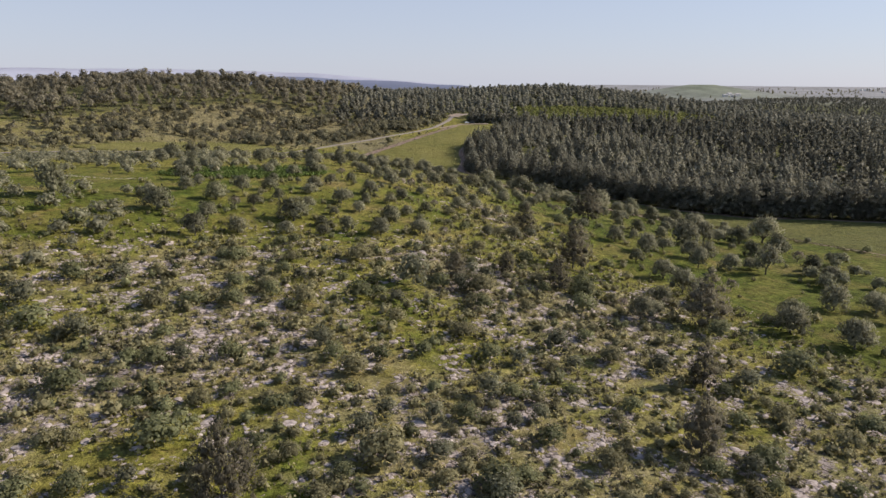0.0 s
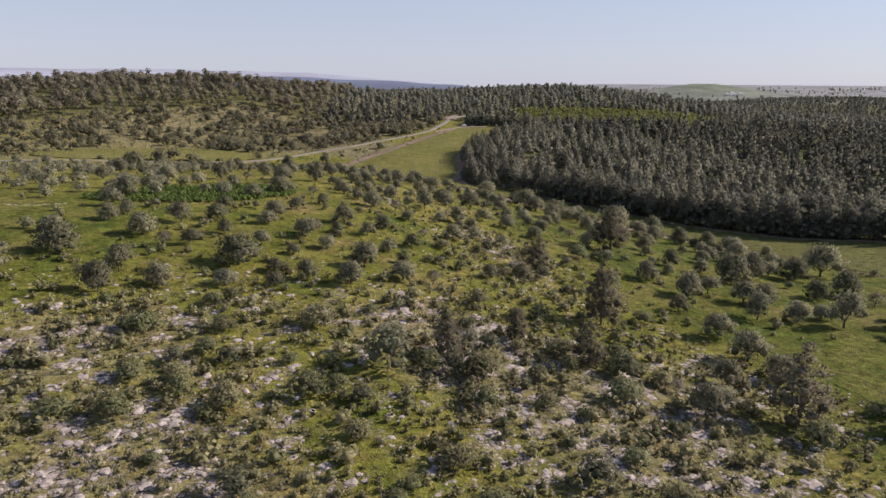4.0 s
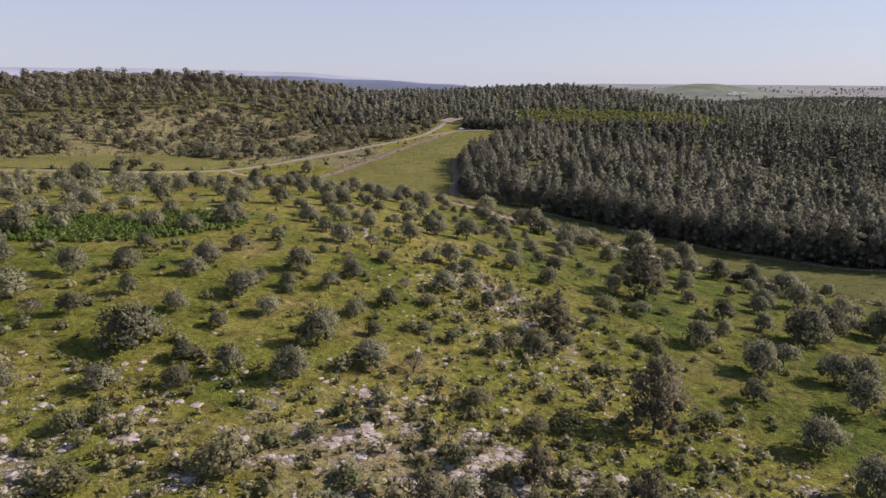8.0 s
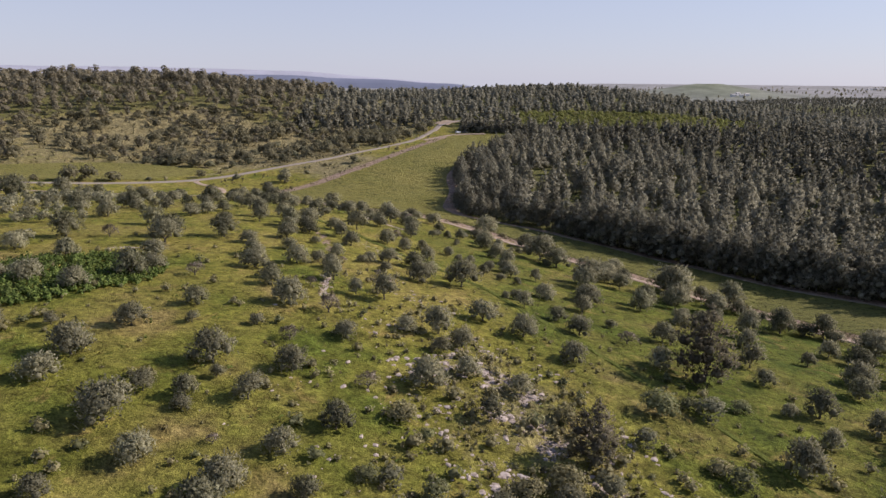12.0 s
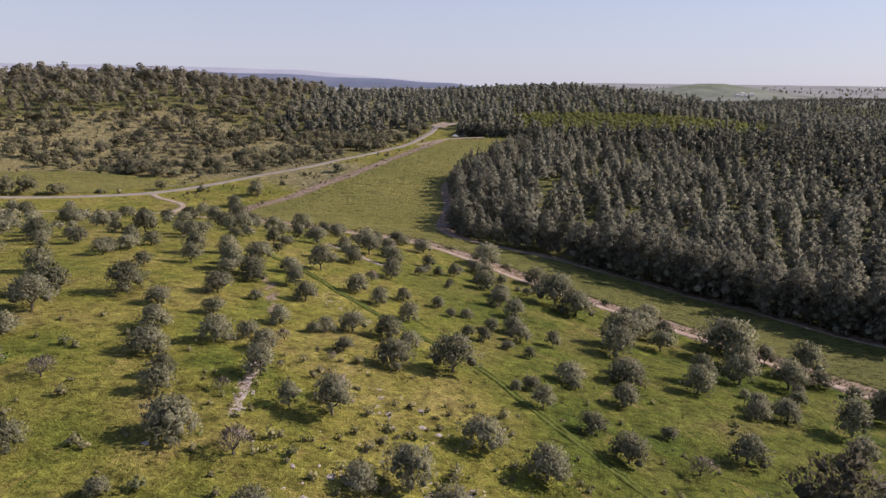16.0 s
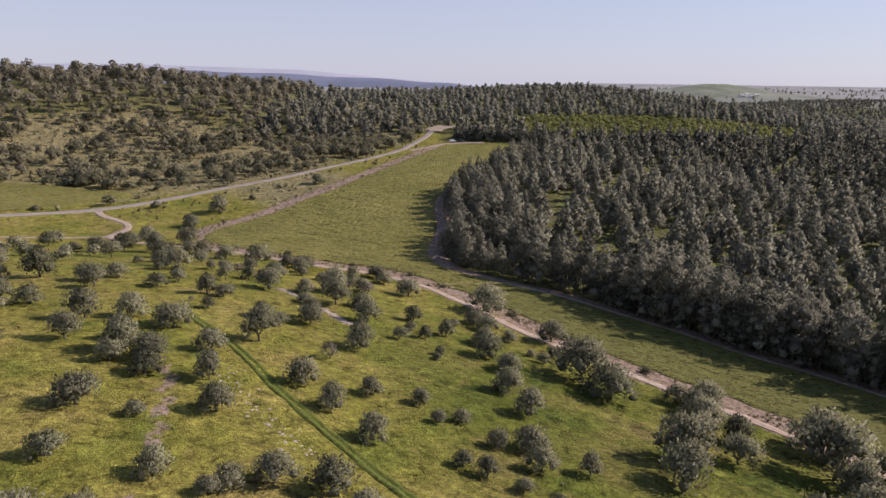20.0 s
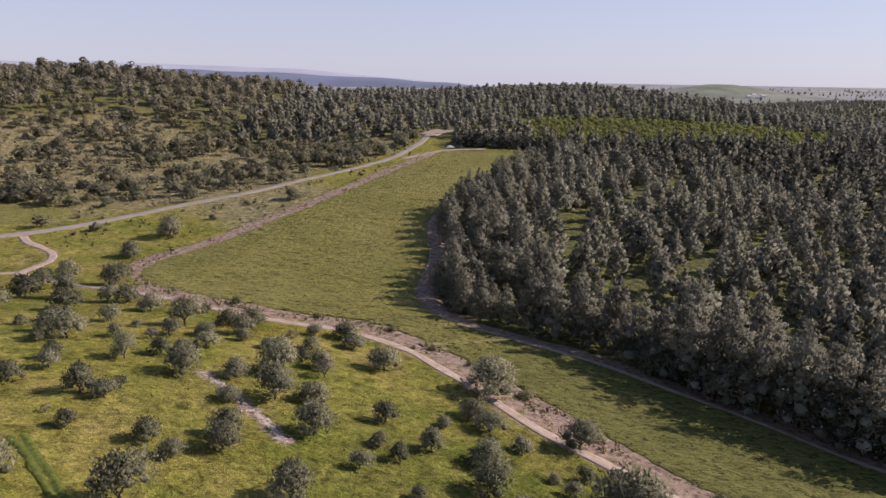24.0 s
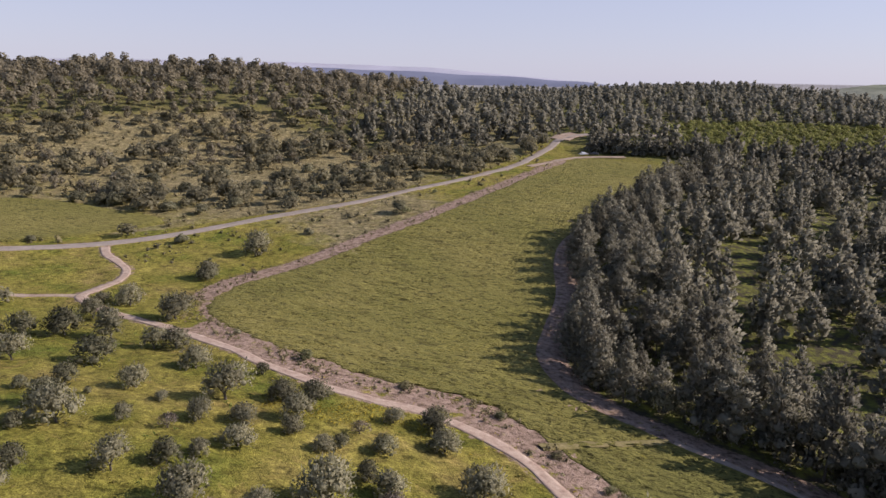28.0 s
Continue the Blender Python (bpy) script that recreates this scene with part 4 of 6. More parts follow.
BELT_J = [(-39.2, 319.6, 3.8), (-68.3, 320.9, 3.5), (-52.6, 321.3, 4.5), (-26.9, 322.2, 2), (21, 322.2, 2.6),
    (-13.3, 322.8, 3.3), (-62, 322.8, 6), (25.5, 324.5, 3.2), (6.8, 325.5, 3.7), (-37.7, 325.7, 3.1),
    (-49.4, 325.8, 3.9), (-8, 326, 5.4), (34, 327.4, 5.1), (-3.2, 327.4, 4.8), (14.8, 328.1, 2.5), (21.4, 329.2, 4.6),
    (-39.6, 329.9, 3), (-21.9, 330.6, 5.3), (-15, 331.9, 3.9), (-31.2, 333.1, 3.6), (19.1, 333.4, 4.8),
    (-10, 336.4, 5.7), (-27.6, 337, 3.2), (-46.1, 337.4, 2.4), (-79.3, 337.4, 4.5), (-3.3, 337.7, 3.9),
    (-103.8, 337.7, 3.9), (-25.6, 340, 2.6), (-43.2, 340.3, 5.1), (-141.6, 341, 7.9), (-4.6, 341.5, 3.9)]
BELT_K = [(22.8, 342.7, 8.4), (-7.8, 343.8, 2.8), (-91.5, 343.9, 7), (-23.1, 344, 3.7), (-37.6, 344.1, 2.3), (-48.2, 344.1, 4.3),
    (-32, 344.3, 2.8), (5, 346.5, 5.3), (-14.5, 348.2, 2.8), (-30.4, 348.4, 3.3), (-55.5, 348.7, 2.3),
    (-12.9, 349.9, 2.4), (-46.8, 350.1, 1.1), (-25.6, 350.2, 3.7), (-19.3, 350.5, 2.9), (-7.7, 351.4, 3.4),
    (-37.7, 351.9, 1.9), (-52.5, 353, 3.8), (-11.9, 354.5, 3), (-20.3, 354.7, 4), (-43.5, 354.8, 3.9),
    (-141.1, 355.8, 9.5), (-1.1, 356, 4.6), (-31, 356.1, 5.6), (-66.3, 359.2, 4.1), (-24.6, 359.8, 4.6),
    (-32.5, 360, 3.6), (-8.9, 360.3, 3), (-3.3, 361.1, 4.7), (-20.6, 361.9, 4.7), (-55.7, 363.3, 6)]
BELT_L = [(-41.6, 366.8, 4.9), (-31.4, 368.2, 2.1), (-81.6, 371.2, 3.9), (-76, 372, 4.5), (-120.9, 373.4, 5.4),
    (-53.1, 373.9, 3.9), (-70.4, 374.9, 6.2), (-50, 375.4, 4.9), (-62.7, 376.2, 5.5), (-138.6, 381, 7.9),
    (-93.9, 381.7, 5.1), (-73.9, 386.5, 4.6), (-59.7, 391.1, 7.1), (-78.8, 396.1, 3.4), (-73.7, 397.3, 5.5),
    (-69.2, 420.9, 5.3), (-66, 440, 6.9)]
ORCHARD = BELT_A + BELT_B + BELT_C + BELT_D + BELT_E + BELT_F + BELT_G + BELT_H + BELT_I + BELT_J + BELT_K + BELT_L
# single shrubs of the rocky scrub, likewise
THICKET_A = [(-42.6, 59.8, 4.2), (-37.7, 61.1, 3.4), (-32.5, 62.4, 2.9), (-12.9, 62.5, 3.5), (6.8, 63.6, 4.2), (-10.7, 65.8, 3.1),
    (21.2, 65.9, 3.1), (6.4, 66.3, 5.5), (0.8, 67, 3.1), (9.7, 68.1, 3.5), (-17, 69.1, 2.9), (38.9, 69.6, 2.6),
    (-6.4, 69.8, 6.7), (-45.1, 70.2, 3.5), (48.5, 70.2, 3.3), (-32.3, 70.4, 6.1), (-42.6, 70.5, 2.6), (0.1, 71, 3.9),
    (-21.1, 71.2, 2.9), (20.2, 72.2, 3.9), (3.8, 72.3, 2.7), (32.9, 72.5, 4), (37.6, 72.6, 3.4), (40.7, 74.6, 5.2),
    (-9.6, 74.7, 3.4), (14, 76.9, 3.9), (-39.3, 78.1, 3.4), (9.5, 79, 2.9), (-21.1, 79.8, 4.2), (-31, 80, 3.3),
    (-6.9, 80, 3.1)]
THICKET_B = [(-0.7, 80.2, 3.1), (-49.1, 80.8, 5.4), (3.4, 80.8, 3.7), (55.1, 81.4, 4.3), (-43.7, 81.7, 3.7), (13.2, 81.7, 3),
    (-28, 83, 3.7), (41.9, 85.2, 3.5), (60, 85.6, 4.7), (27.1, 87.3, 3.3), (48.7, 87.8, 4), (6.8, 87.9, 4.6),
    (10.1, 88.1, 3.2), (12.1, 88.3, 2), (-40.5, 89.2, 4), (-44.2, 89.5, 3.6), (19.1, 91.2, 3.3), (-37.8, 91.7, 3.7),
    (-12.8, 92, 4.9), (48.8, 92.9, 2.4), (-31.5, 93, 3.7), (-54.5, 94.9, 4.6), (43.6, 95.9, 3.3), (-16.4, 96.2, 3.8),
    (-62.2, 96.8, 6.8), (-9.1, 96.8, 3), (48.2, 97.8, 4.8), (-43, 98.6, 3.5), (17.8, 98.9, 3.5), (-2.7, 99.2, 3.5),
    (-18.9, 99.4, 4.2)]
THICKET_C = [(12.5, 99.4, 3.5), (21.1, 99.7, 3.6), (63.1, 100, 3.6), (7.6, 100.2, 4.9), (35.2, 101.2, 4.1), (-66.6, 102.3, 5.3),
    (27.9, 103.4, 4.6), (-29, 103.8, 2.3), (59.3, 105.1, 6.6), (19.6, 106.8, 5.2), (-47.9, 107.7, 4.7),
    (3.3, 107.8, 5.2), (-42.7, 110.3, 4.8), (-36.1, 110.7, 4.3), (-7.9, 111.4, 3.9), (25.4, 112, 4), (-65.3, 115.2, 5),
    (-24.4, 115.6, 4.5), (-30.7, 116.9, 3.8), (-58, 117.7, 4.6), (-15.1, 118.9, 5.2), (-8.3, 118.9, 3.6),
    (-25.8, 119.6, 2.5), (-38.3, 119.9, 4.2), (-32.3, 120.3, 3.7), (52.6, 120.3, 5.8), (7.8, 121.5, 4.3),
    (-11.8, 122.3, 3.8), (16.3, 123.5, 3.6), (-34.3, 125, 3), (-27.7, 126.6, 3.7)]
THICKET_D = [(28.1, 127.2, 5.7), (-19.3, 127.3, 2.8), (-13.3, 127.5, 3.1), (-31, 127.8, 3.7), (-5.4, 128.7, 7.2), (3.7, 129.5, 4.2),
    (7.3, 130, 6.8), (-0.1, 130.3, 4.5), (16.3, 132.5, 3.4), (-44.6, 133.4, 3.3), (-42.1, 134.2, 5.7),
    (35.5, 134.9, 4), (30, 135.5, 5.9), (21.5, 135.5, 3.1), (-30.9, 135.8, 4.2), (6.6, 138.9, 3.6), (9.7, 139.4, 3.6),
    (-4.9, 139.6, 3.5), (-17.4, 140.1, 5.8), (14, 140.5, 2.9), (30, 140.9, 4.9), (21.2, 141.2, 5.6),
    (-35.3, 144.2, 3.4), (6.5, 145.8, 3.9), (-33, 146.3, 3.1), (-10, 147.6, 2.8), (33, 152, 2.7), (15.5, 154.6, 4.1),
    (19.9, 156.9, 5.2), (8.7, 159.4, 4.4), (41.4, 163.7, 4.2)]
THICKET_E = [(6.1, 178.6, 3.1), (-0.7, 180.1, 3), (1.7, 180.2, 3), (15.7, 182.2, 4), (24.6, 183.5, 3.8), (19.9, 184.3, 4.4),
    (41.1, 188.8, 3.8), (5.1, 189.5, 2.2), (39.6, 191.1, 3.3), (2.1, 192, 4), (31.8, 194.7, 3.3), (12.7, 195.6, 3.5),
    (22.4, 197.9, 3.5), (36.1, 203.3, 5.3), (43.6, 204.3, 4.7), (41.3, 206.4, 3.5), (49.4, 207.9, 3.2)]
SHRUBS = THICKET_A + THICKET_B + THICKET_C + THICKET_D + THICKET_E
# big round bushes along the road and above the small field
ROADSIDE = [(-67, 442, 6.6), (-69, 420, 5.8), (-90, 444, 4.2), (-38, 482, 6.5), (-59, 459, 3.4), (-145, 475, 7), (-138, 477, 6), (-132, 476, 7), (-122, 476, 7), (-112, 474, 6),
    (-62, 551, 6.5), (-69, 551, 6), (-44, 539, 6), (-75, 530, 6.5), (-75, 506, 6.5), (-78, 492, 6), (-94, 484, 6), (-100, 473, 5.5), (-55, 579, 6.5), (-40, 566, 6),
    (-23, 565, 6.5), (-14, 588, 5), (-34, 595, 6.5), (-127, 433, 3.4), (-98, 526, 7), (-123, 503, 6), (-139, 509, 6.5), (-86, 589, 6.5), (-95, 552, 6.5), (-98, 508, 6.5), (-124, 533, 7)]
rng = np.random.default_rng(5)
orchard_kinds = []
for i, (tall, low) in enumerate(((3.5, 0.0), (3.9, 0.08), (3.2, 0.0), (3.7, 0.1), (3.4, 0.03), (3.9, 0.13), (3.0, 0.0))):
    lobes = dome(rng, 2.75, tall * 1.08, 17 + i % 3, low, 0.31)
    lobes[:, 0] = lobes[:, 0] * rng.uniform(0.95, 1.2) + 0.12 * lobes[:, 2] * rng.uniform(-1, 1)
    lobes[:, 1] *= rng.uniform(0.8, 1.0)
    lobes[:, 3] *= rng.uniform(0.8, 1.2, len(lobes))
    leafage = bundle([clump(rng, lobes, 850, 0.27, inner=0.6, loose=1.45), clump(rng, lobes, 300, 0.5, plumes, 0.2, 0.17, 1.6)])
    orchard_kinds.append(make_tree("orchard_tree", leafage, broad_trunk(rng, tall, 2.2), (orchard_leaf, mixed_leaf, orchard_leaf)[i % 3], "grey-green broadleaf orchard tree with a short forked trunk", "tree", "trees of the hillside orchard"))
lobes = dome(rng, 2.4, 3.3, 12, 0.1, 0.3)
twigs = leaf_material("pale_bare_twigs", (0.2, 0.165, 0.14), (0.3, 0.25, 0.215), (0.4, 0.34, 0.3), 0.2)
bare_kind = make_tree("bare_tree", clump(rng, lobes, 620, 0.6, plumes, 0.12, 0.07, 1.4), broad_trunk(rng, 3.4, 2.1, 7), twigs, "small leafless tree with pale grey twigs", "tree", "trees of the hillside orchard")
for x, y, w in ORCHARD:
    place(bare_kind if w < 4.2 and random.random() < 0.1 else random.choice(orchard_kinds), x, y, w / 5.0, random.uniform(0.85, 1.2) + 0.12 * (x > 40))

# pines: near kinds with trunk and crown, far kinds of fewer clumps
rng = np.random.default_rng(11)
pine_kinds = []
for i, (tall, rad) in enumerate(((11.4, 3.8), (12.8, 3.9), (10.2, 3.7), (12.0, 4.2), (11.2, 3.4), (11.6, 3.9))):
    trunk = tube([(0, 0, -0.6), (rng.normal(0, 0.1), rng.normal(0, 0.1), tall * 0.5), (0, 0, tall * 0.95)], [0.2, 0.13, 0.03], 6)
    leafage = clump(rng, spire(rng, tall * 1.06, rad, 24, 1.9), 2600, 0.44, plumes, 0.64, 0.24, 1.35, True)
    pine_kinds.append(make_tree("pine_tree", leafage, trunk, pine_leaf, "tall grey-green pine with a ragged conical crown", "tree", "pines of the wood's edge"))
mid_pines = [clump(rng, spire(rng, rng.uniform(9.5, 12), rng.uniform(3.3, 4.0), 13), 400, 0.95, plumes, 0.66, 0.27, 1.25, True) for _ in range(6)]
far_pines = [clump(rng, spire(rng, rng.uniform(9.5, 12), rng.uniform(3.3, 3.9), 7), 95, 1.5, plumes, 0.78, 0.3, 1.15, True) for _ in range(6)]
tiny_pines = []
for i in range(6):
    tall, rad = rng.uniform(7.0, 8.6), rng.uniform(2.8, 3.4)
    tiny_pines.append(clump(rng, np.array([(0, 0, tall * 0.22, rad), (0.3, 0.2, tall * 0.52, rad * 0.78), (-0.2, 0.1, tall * 0.8, rad * 0.5)]), 30, 1.9, leaf_quads, 0.8, 0.38, 1.15, True))
head_pines = [clump(rng, head(rng, rng.uniform(7.0, 9.0), rng.uniform(2.6, 3.4), 6), 110, 1.0, leaf_quads, 0.62, 0.34, 1.25) for _ in range(6)]

lone_kinds = []
for i in range(3):
    trunk = tube([(0, 0, -0.6), (rng.normal(0, 0.1), rng.normal(0, 0.1), 5.2), (0, 0, 10.2)], [0.22, 0.14, 0.03], 6)
    leafage = clump(rng, spire(rng, 11.2, 3.9, 22, 2.4), 2600, 0.42, plumes, 0.6, 0.24, 1.5, True)
    lone_kinds.append(make_tree("pine_tree", leafage, trunk, hill_pine_leaf, "full-crowned olive-green pine standing alone in scrub", "tree", "lone pines among the scrub"))

# lone pines among the scrub: place, crown width, height
for x, y, wide, tall in ((48, 217.8, 9.6, 12.8), (32.2, 160, 8.2, 12.6), (53, 127, 9.0, 11.8), (33, 76.6, 5.8, 9.0), (41, 97.3, 4.6, 7.6), (-22, 60.4, 6.0, 10.0), (25.3, 138.6, 5.4, 7.6), (3, 134.4, 5.0, 7.0), (14.2, 143.8, 3.6, 5.8), (24.5, 190, 5.6, 8.0)):
    scale = wide / 7.6
    place(random.choice(lone_kinds), x, y, scale, tall / 11.0 / scale)

# the pine wood beside the field
spots, rng = jitter(-20, 330, 190, 640, 7.7, 21)
x, y = spots[:, 0], spots[:, 1]
depth = x - np.interp(y, WY, WX)
edge = away(x, y, field_right)
gap_noise = wave(x, y, 5.2, 0.7) + 0.5 * wave(x, y, 19.0, 2.7)
ok = (depth > 1.5) & (edge > 5.5 + 3.5 * np.exp(-(((y - 395) / 45) ** 2))) & ~in_poly(x, y, YOUNG) & ((gap_noise > -0.6 - 0.35 * (edge < 26)) | (edge < 9)) & (rng.uniform(0, 1, len(x)) < 0.9) & (away(x, y, ROAD[::3]) > 9)
ok &= ~((y > 600) & (x < 90))
spots, edge = spots[ok], edge[ok]
size = (0.7 + 0.55 * rng.uniform(0, 1, len(spots)) ** 0.8 + 0.1 * (edge < 11)) * np.where(gap_noise[ok] < -0.45, 0.6, 1.0)
row = np.vstack([curve(WOOD_LOW, 5.6), curve(WOOD_MID[1:] + WOOD_UP[1:], 6.0)])
west_side = step(372, 384, row[:, 1:])  # along the bare strip the trees stand further back
row = row - side(row) * (rng.uniform(3.4, 5.0, (len(row), 1)) + west_side * rng.uniform(1.2, 2.4, (len(row), 1)) + 2.0 * np.exp(-(((row[:, 1:] - 405) / 30) ** 2)) + 5.0 * np.exp(-(((row[:, :1] - 38) / 13) ** 2 + ((row[:, 1:] - 369) / 16) ** 2))) + rng.uniform(-0.8, 0.8, row.shape)
low_edge_row = curve(WOOD_LOW[:-2], 6.4)
row = np.vstack([row] + [low_edge_row - side(low_edge_row) * off + rng.uniform(-1.4, 1.4, low_edge_row.shape) for off in (9.4, 15.0)])
west_side = np.vstack([west_side, np.zeros((2 * len(low_edge_row), 1))])
clear = np.min(np.hypot(spots[:, None, 0] - row[None, :, 0], spots[:, None, 1] - row[None, :, 1]), 1) > 3.8
spots, edge, size = np.vstack([spots[clear], row]), np.concatenate([edge[clear], np.full(len(row), 3.0)]), np.concatenate([size[clear], rng.uniform(1.12, 1.42, len(row)) - 0.27 * west_side[:, 0]])
near_wood = np.argsort(edge + 0.12 * np.hypot(spots[:, 0] - 40, spots[:, 1] - 390))[:210]
for i in near_wood:
    place(pine_kinds[int(rng.integers(0, 6))], spots[i, 0], spots[i, 1], size[i], rng.uniform(0.88, 1.1))
rest = np.setdiff1d(np.arange(len(spots)), near_wood)
rows = np.column_stack([spots[rest], size[rest]])
rows = rows[np.argsort(np.hypot(rows[:, 0] - 70, (rows[:, 1] - 400) * 0.7))]
scatter("pine_wood", mid_pines, rows[:420], pine_leaf, "dense grey-green pine wood with small grassy gaps", "woods")
scatter("pine_wood", far_pines, rows[420:], pine_leaf, "dense grey-green pine wood with small grassy gaps", "woods")

# the woods behind the field and over the hill
spots, rng = jitter(-620, 620, 490, 870, 8.6, 31)
x, y = spots[:, 0], spots[:, 1]
ok = (wood_at(x, y) > 0.6) & ~in_poly(x, y, YOUNG) & (away(x, y, ROAD[::3]) > 5) & ~((x > -10) & (x < 330) & (y < 640) & (x - np.interp(y, WY, WX) > 0) & (y < 600))
ok &= ~((y < 612) & (x > 0) & (x < 100)) & ((wave(x, y, 16, 1.1) > -0.9) | (y > 700))
ok &= np.abs(x) < 0.78 * y + 40
spots = spots[ok]
keep = (spots[:, 0] > -35) | (rng.uniform(0, 1, len(spots)) < 0.9)
spots = spots[keep]
rows = np.column_stack([spots, (0.72 + 0.68 * rng.uniform(0, 1, len(spots)) ** 1.3) * np.where(spots[:, 0] < -95, 1.27, np.where(spots[:, 1] > 690, 0.85, 1.0))])
hill_top = (rows[:, 0] < -95) & (rows[:, 1] < 800)
scatter("far_woods", far_pines, rows[~hill_top & (rows[:, 1] < 660)], pine_leaf, "wooded ridge of grey-green pines", "woods")
scatter("far_woods", tiny_pines, rows[~hill_top & (rows[:, 1] >= 660)], pine_leaf, "wooded ridge of grey-green pines", "woods")
scatter("far_woods", head_pines, rows[hill_top], hill_pine_leaf, "open wood of round-headed brownish-green pines on the hilltop", "woods")
spots = np.vstack([jitter(-260, 520, 870, 1080, 9.0, 33)[0], jitter(180, 1250, 1080, 1700, 12.5, 34)[0]])
x, y = spots[:, 0], spots[:, 1]
ok = (x < 0.74 * y + 40) & (x > -0.2 * y) & (wave(x, y, 21, 1.1) + 0.4 * wave(x, y, 7, 0.4) > -0.8)
scatter("far_woods", tiny_pines, np.column_stack([spots[ok], rng.uniform(0.6, 1.0, ok.sum())]), pine_leaf, "rolling pine woods towards the far plain", "woods")
row = np.column_stack([np.linspace(24, 80, 26), np.linspace(613, 610, 26)])
row = np.vstack([row, row + [1.5, 5]])
scatter("tree_row", far_pines, np.column_stack([row + rng.uniform(-0.8, 0.8, row.shape), rng.uniform(0.65, 0.85, len(row))]), pine_leaf, "dark close row of conifers at the field's end", "trees")

# bushes: kinds for scrub and hillside
rng = np.random.default_rng(17)
bush_shapes = [clump(rng, dome(rng, 0.78, t, 4, 0.0, 0.55), 130, 0.2) for t in (0.75, 0.6, 0.9, 0.68)]
far_bushes = [clump(rng, dome(rng, 0.78, t, 2, 0.0, 0.6), 34, 0.32) for t in (0.8, 0.65, 0.9)]
hill_trees = [clump(rng, dome(rng, 2.0, t, 5, 0.02, 0.5), 120, 0.55, inner=0.6, loose=1.25) for t in (2.8, 2.4, 3.2, 2.9)]
bush_kinds = []
for i, shp in enumerate(bush_shapes):
    bush_kinds.append(tagged(new("bush", sheet("bush", shp[0], shp[1], (shrub_leaf, oak_leaf, shrub_leaf, shrub_leaf)[i], True, shp[2])), "low olive-brown bush among limestone", "bush", "bushes of the rocky scrub"))
oak_kinds = []
rng = np.random.default_rng(19)
for i, (t, leaves) in enumerate(((2.2, oak_leaf), (1.8, oak_leaf), (2.5, mixed_leaf), (1.7, shrub_leaf), (2.1, oak_leaf))):
    shp = clump(rng, dome(rng, 1.5, t, 9, 0.0, 0.42), 460, 0.23, inner=0.55, loose=1.3)
    oak_kinds.append(tagged(new("evergreen_shrub", sheet("evergreen_shrub", shp[0], shp[1], leaves, True, shp[2])), "olive-brown rounded shrub on rocky ground" if leaves == shrub_leaf else "dark green rounded evergreen shrub on rocky ground", "shrub", "evergreen shrubs of the scrub"))
for x, y, w in SHRUBS:
    place(oak_kinds[int(rng.integers(0, 5))], x, y, w / 2.8, rng.uniform(0.7, 1.05))
stands = np.array([t for t in SHRUBS + ORCHARD])


def clear_of(x, y, margin=0.4):
    """Whether places lie outside the crowns of the larger plants."""
    return np.min(np.hypot(x[:, None] - stands[:, 0], y[:, None] - stands[:, 1]) - stands[:, 2] * 0.42, 1) > margin


spots, rng = jitter(-110, 100, 50, 260, 2.3, 41)
x, y = spots[:, 0], spots[:, 1]
want = 0.02 + 0.44 * rocky_at(x, y) + 0.05 * step(200, 150, y) + 0.13 * step(275, 225, y) * step(-75, -50, x) * step(70, 45, x)
ok = (rng.uniform(0, 1, len(x)) < want) & (away(x, y, DITCH) > 2.2) & (wave(x, y, 4.7, 0.9) > -0.55) & (np.abs(x - 5) < 0.75 * y + 15) & clear_of(x, y)
spots = spots[ok]
size = (0.55 + 1.0 * rng.uniform(0, 1, len(spots)) ** 1.8) * (0.6 + 0.4 * step(230, 170, spots[:, 1]))
near_by = np.argsort(spots[:, 1] + 0.6 * np.abs(spots[:, 0]))
for i in near_by[:290]:
    place(bush_kinds[int(rng.integers(0, 4))], spots[i, 0], spots[i, 1], size[i] * 1.35, rng.uniform(0.7, 1.0))
r = near_by[290:]
half = rng.uniform(0, 1, len(r)) < 0.82
scatter("scrub", far_bushes, np.column_stack([spots[r][half], size[r][half] * 1.3]), shrub_leaf, "low olive-brown scrub among limestone", "scrub")
scatter("scrub", far_bushes, np.column_stack([spots[r][~half], size[r][~half] * 1.3]), oak_leaf, "dark green low scrub among limestone", "scrub")
# low cushions and dwarf shrubs that cover the ground between the rocks
spots, rng = jitter(-100, 85, 50, 250, 1.3, 45)
x, y = spots[:, 0], spots[:, 1]
bed = rocky_at(x, y) * (1 - 0.75 * rock_patch(x, y))
ok = (rng.uniform(0, 1, len(x)) < 0.95 * bed) & (wave(x, y, 2.9, 1.9) + 0.5 * wave(x, y, 9.0, 0.3) > -0.7) & (np.abs(x - 5) < 0.75 * y + 12) & clear_of(x, y, 0.0)
low_kinds = [clump(rng, dome(rng, 0.75, t, 1, 0.0, 0.6), 11, 0.42, inner=0.6, loose=1.3) for t in (0.45, 0.36, 0.55, 0.4)]
spots, brown = spots[ok], rng.uniform(0, 1, ok.sum()) < 0.6
size = 0.4 + 0.75 * rng.uniform(0, 1, len(spots)) ** 1.6
scatter("low_scrub", low_kinds, np.column_stack([spots, size])[brown], dwarf_leaf, "low brownish cushion scrub between limestone rocks", "scrub")
scatter("low_scrub", low_kinds, np.column_stack([spots, size])[~brown], shrub_leaf, "low olive cushion scrub between limestone rocks", "scrub")

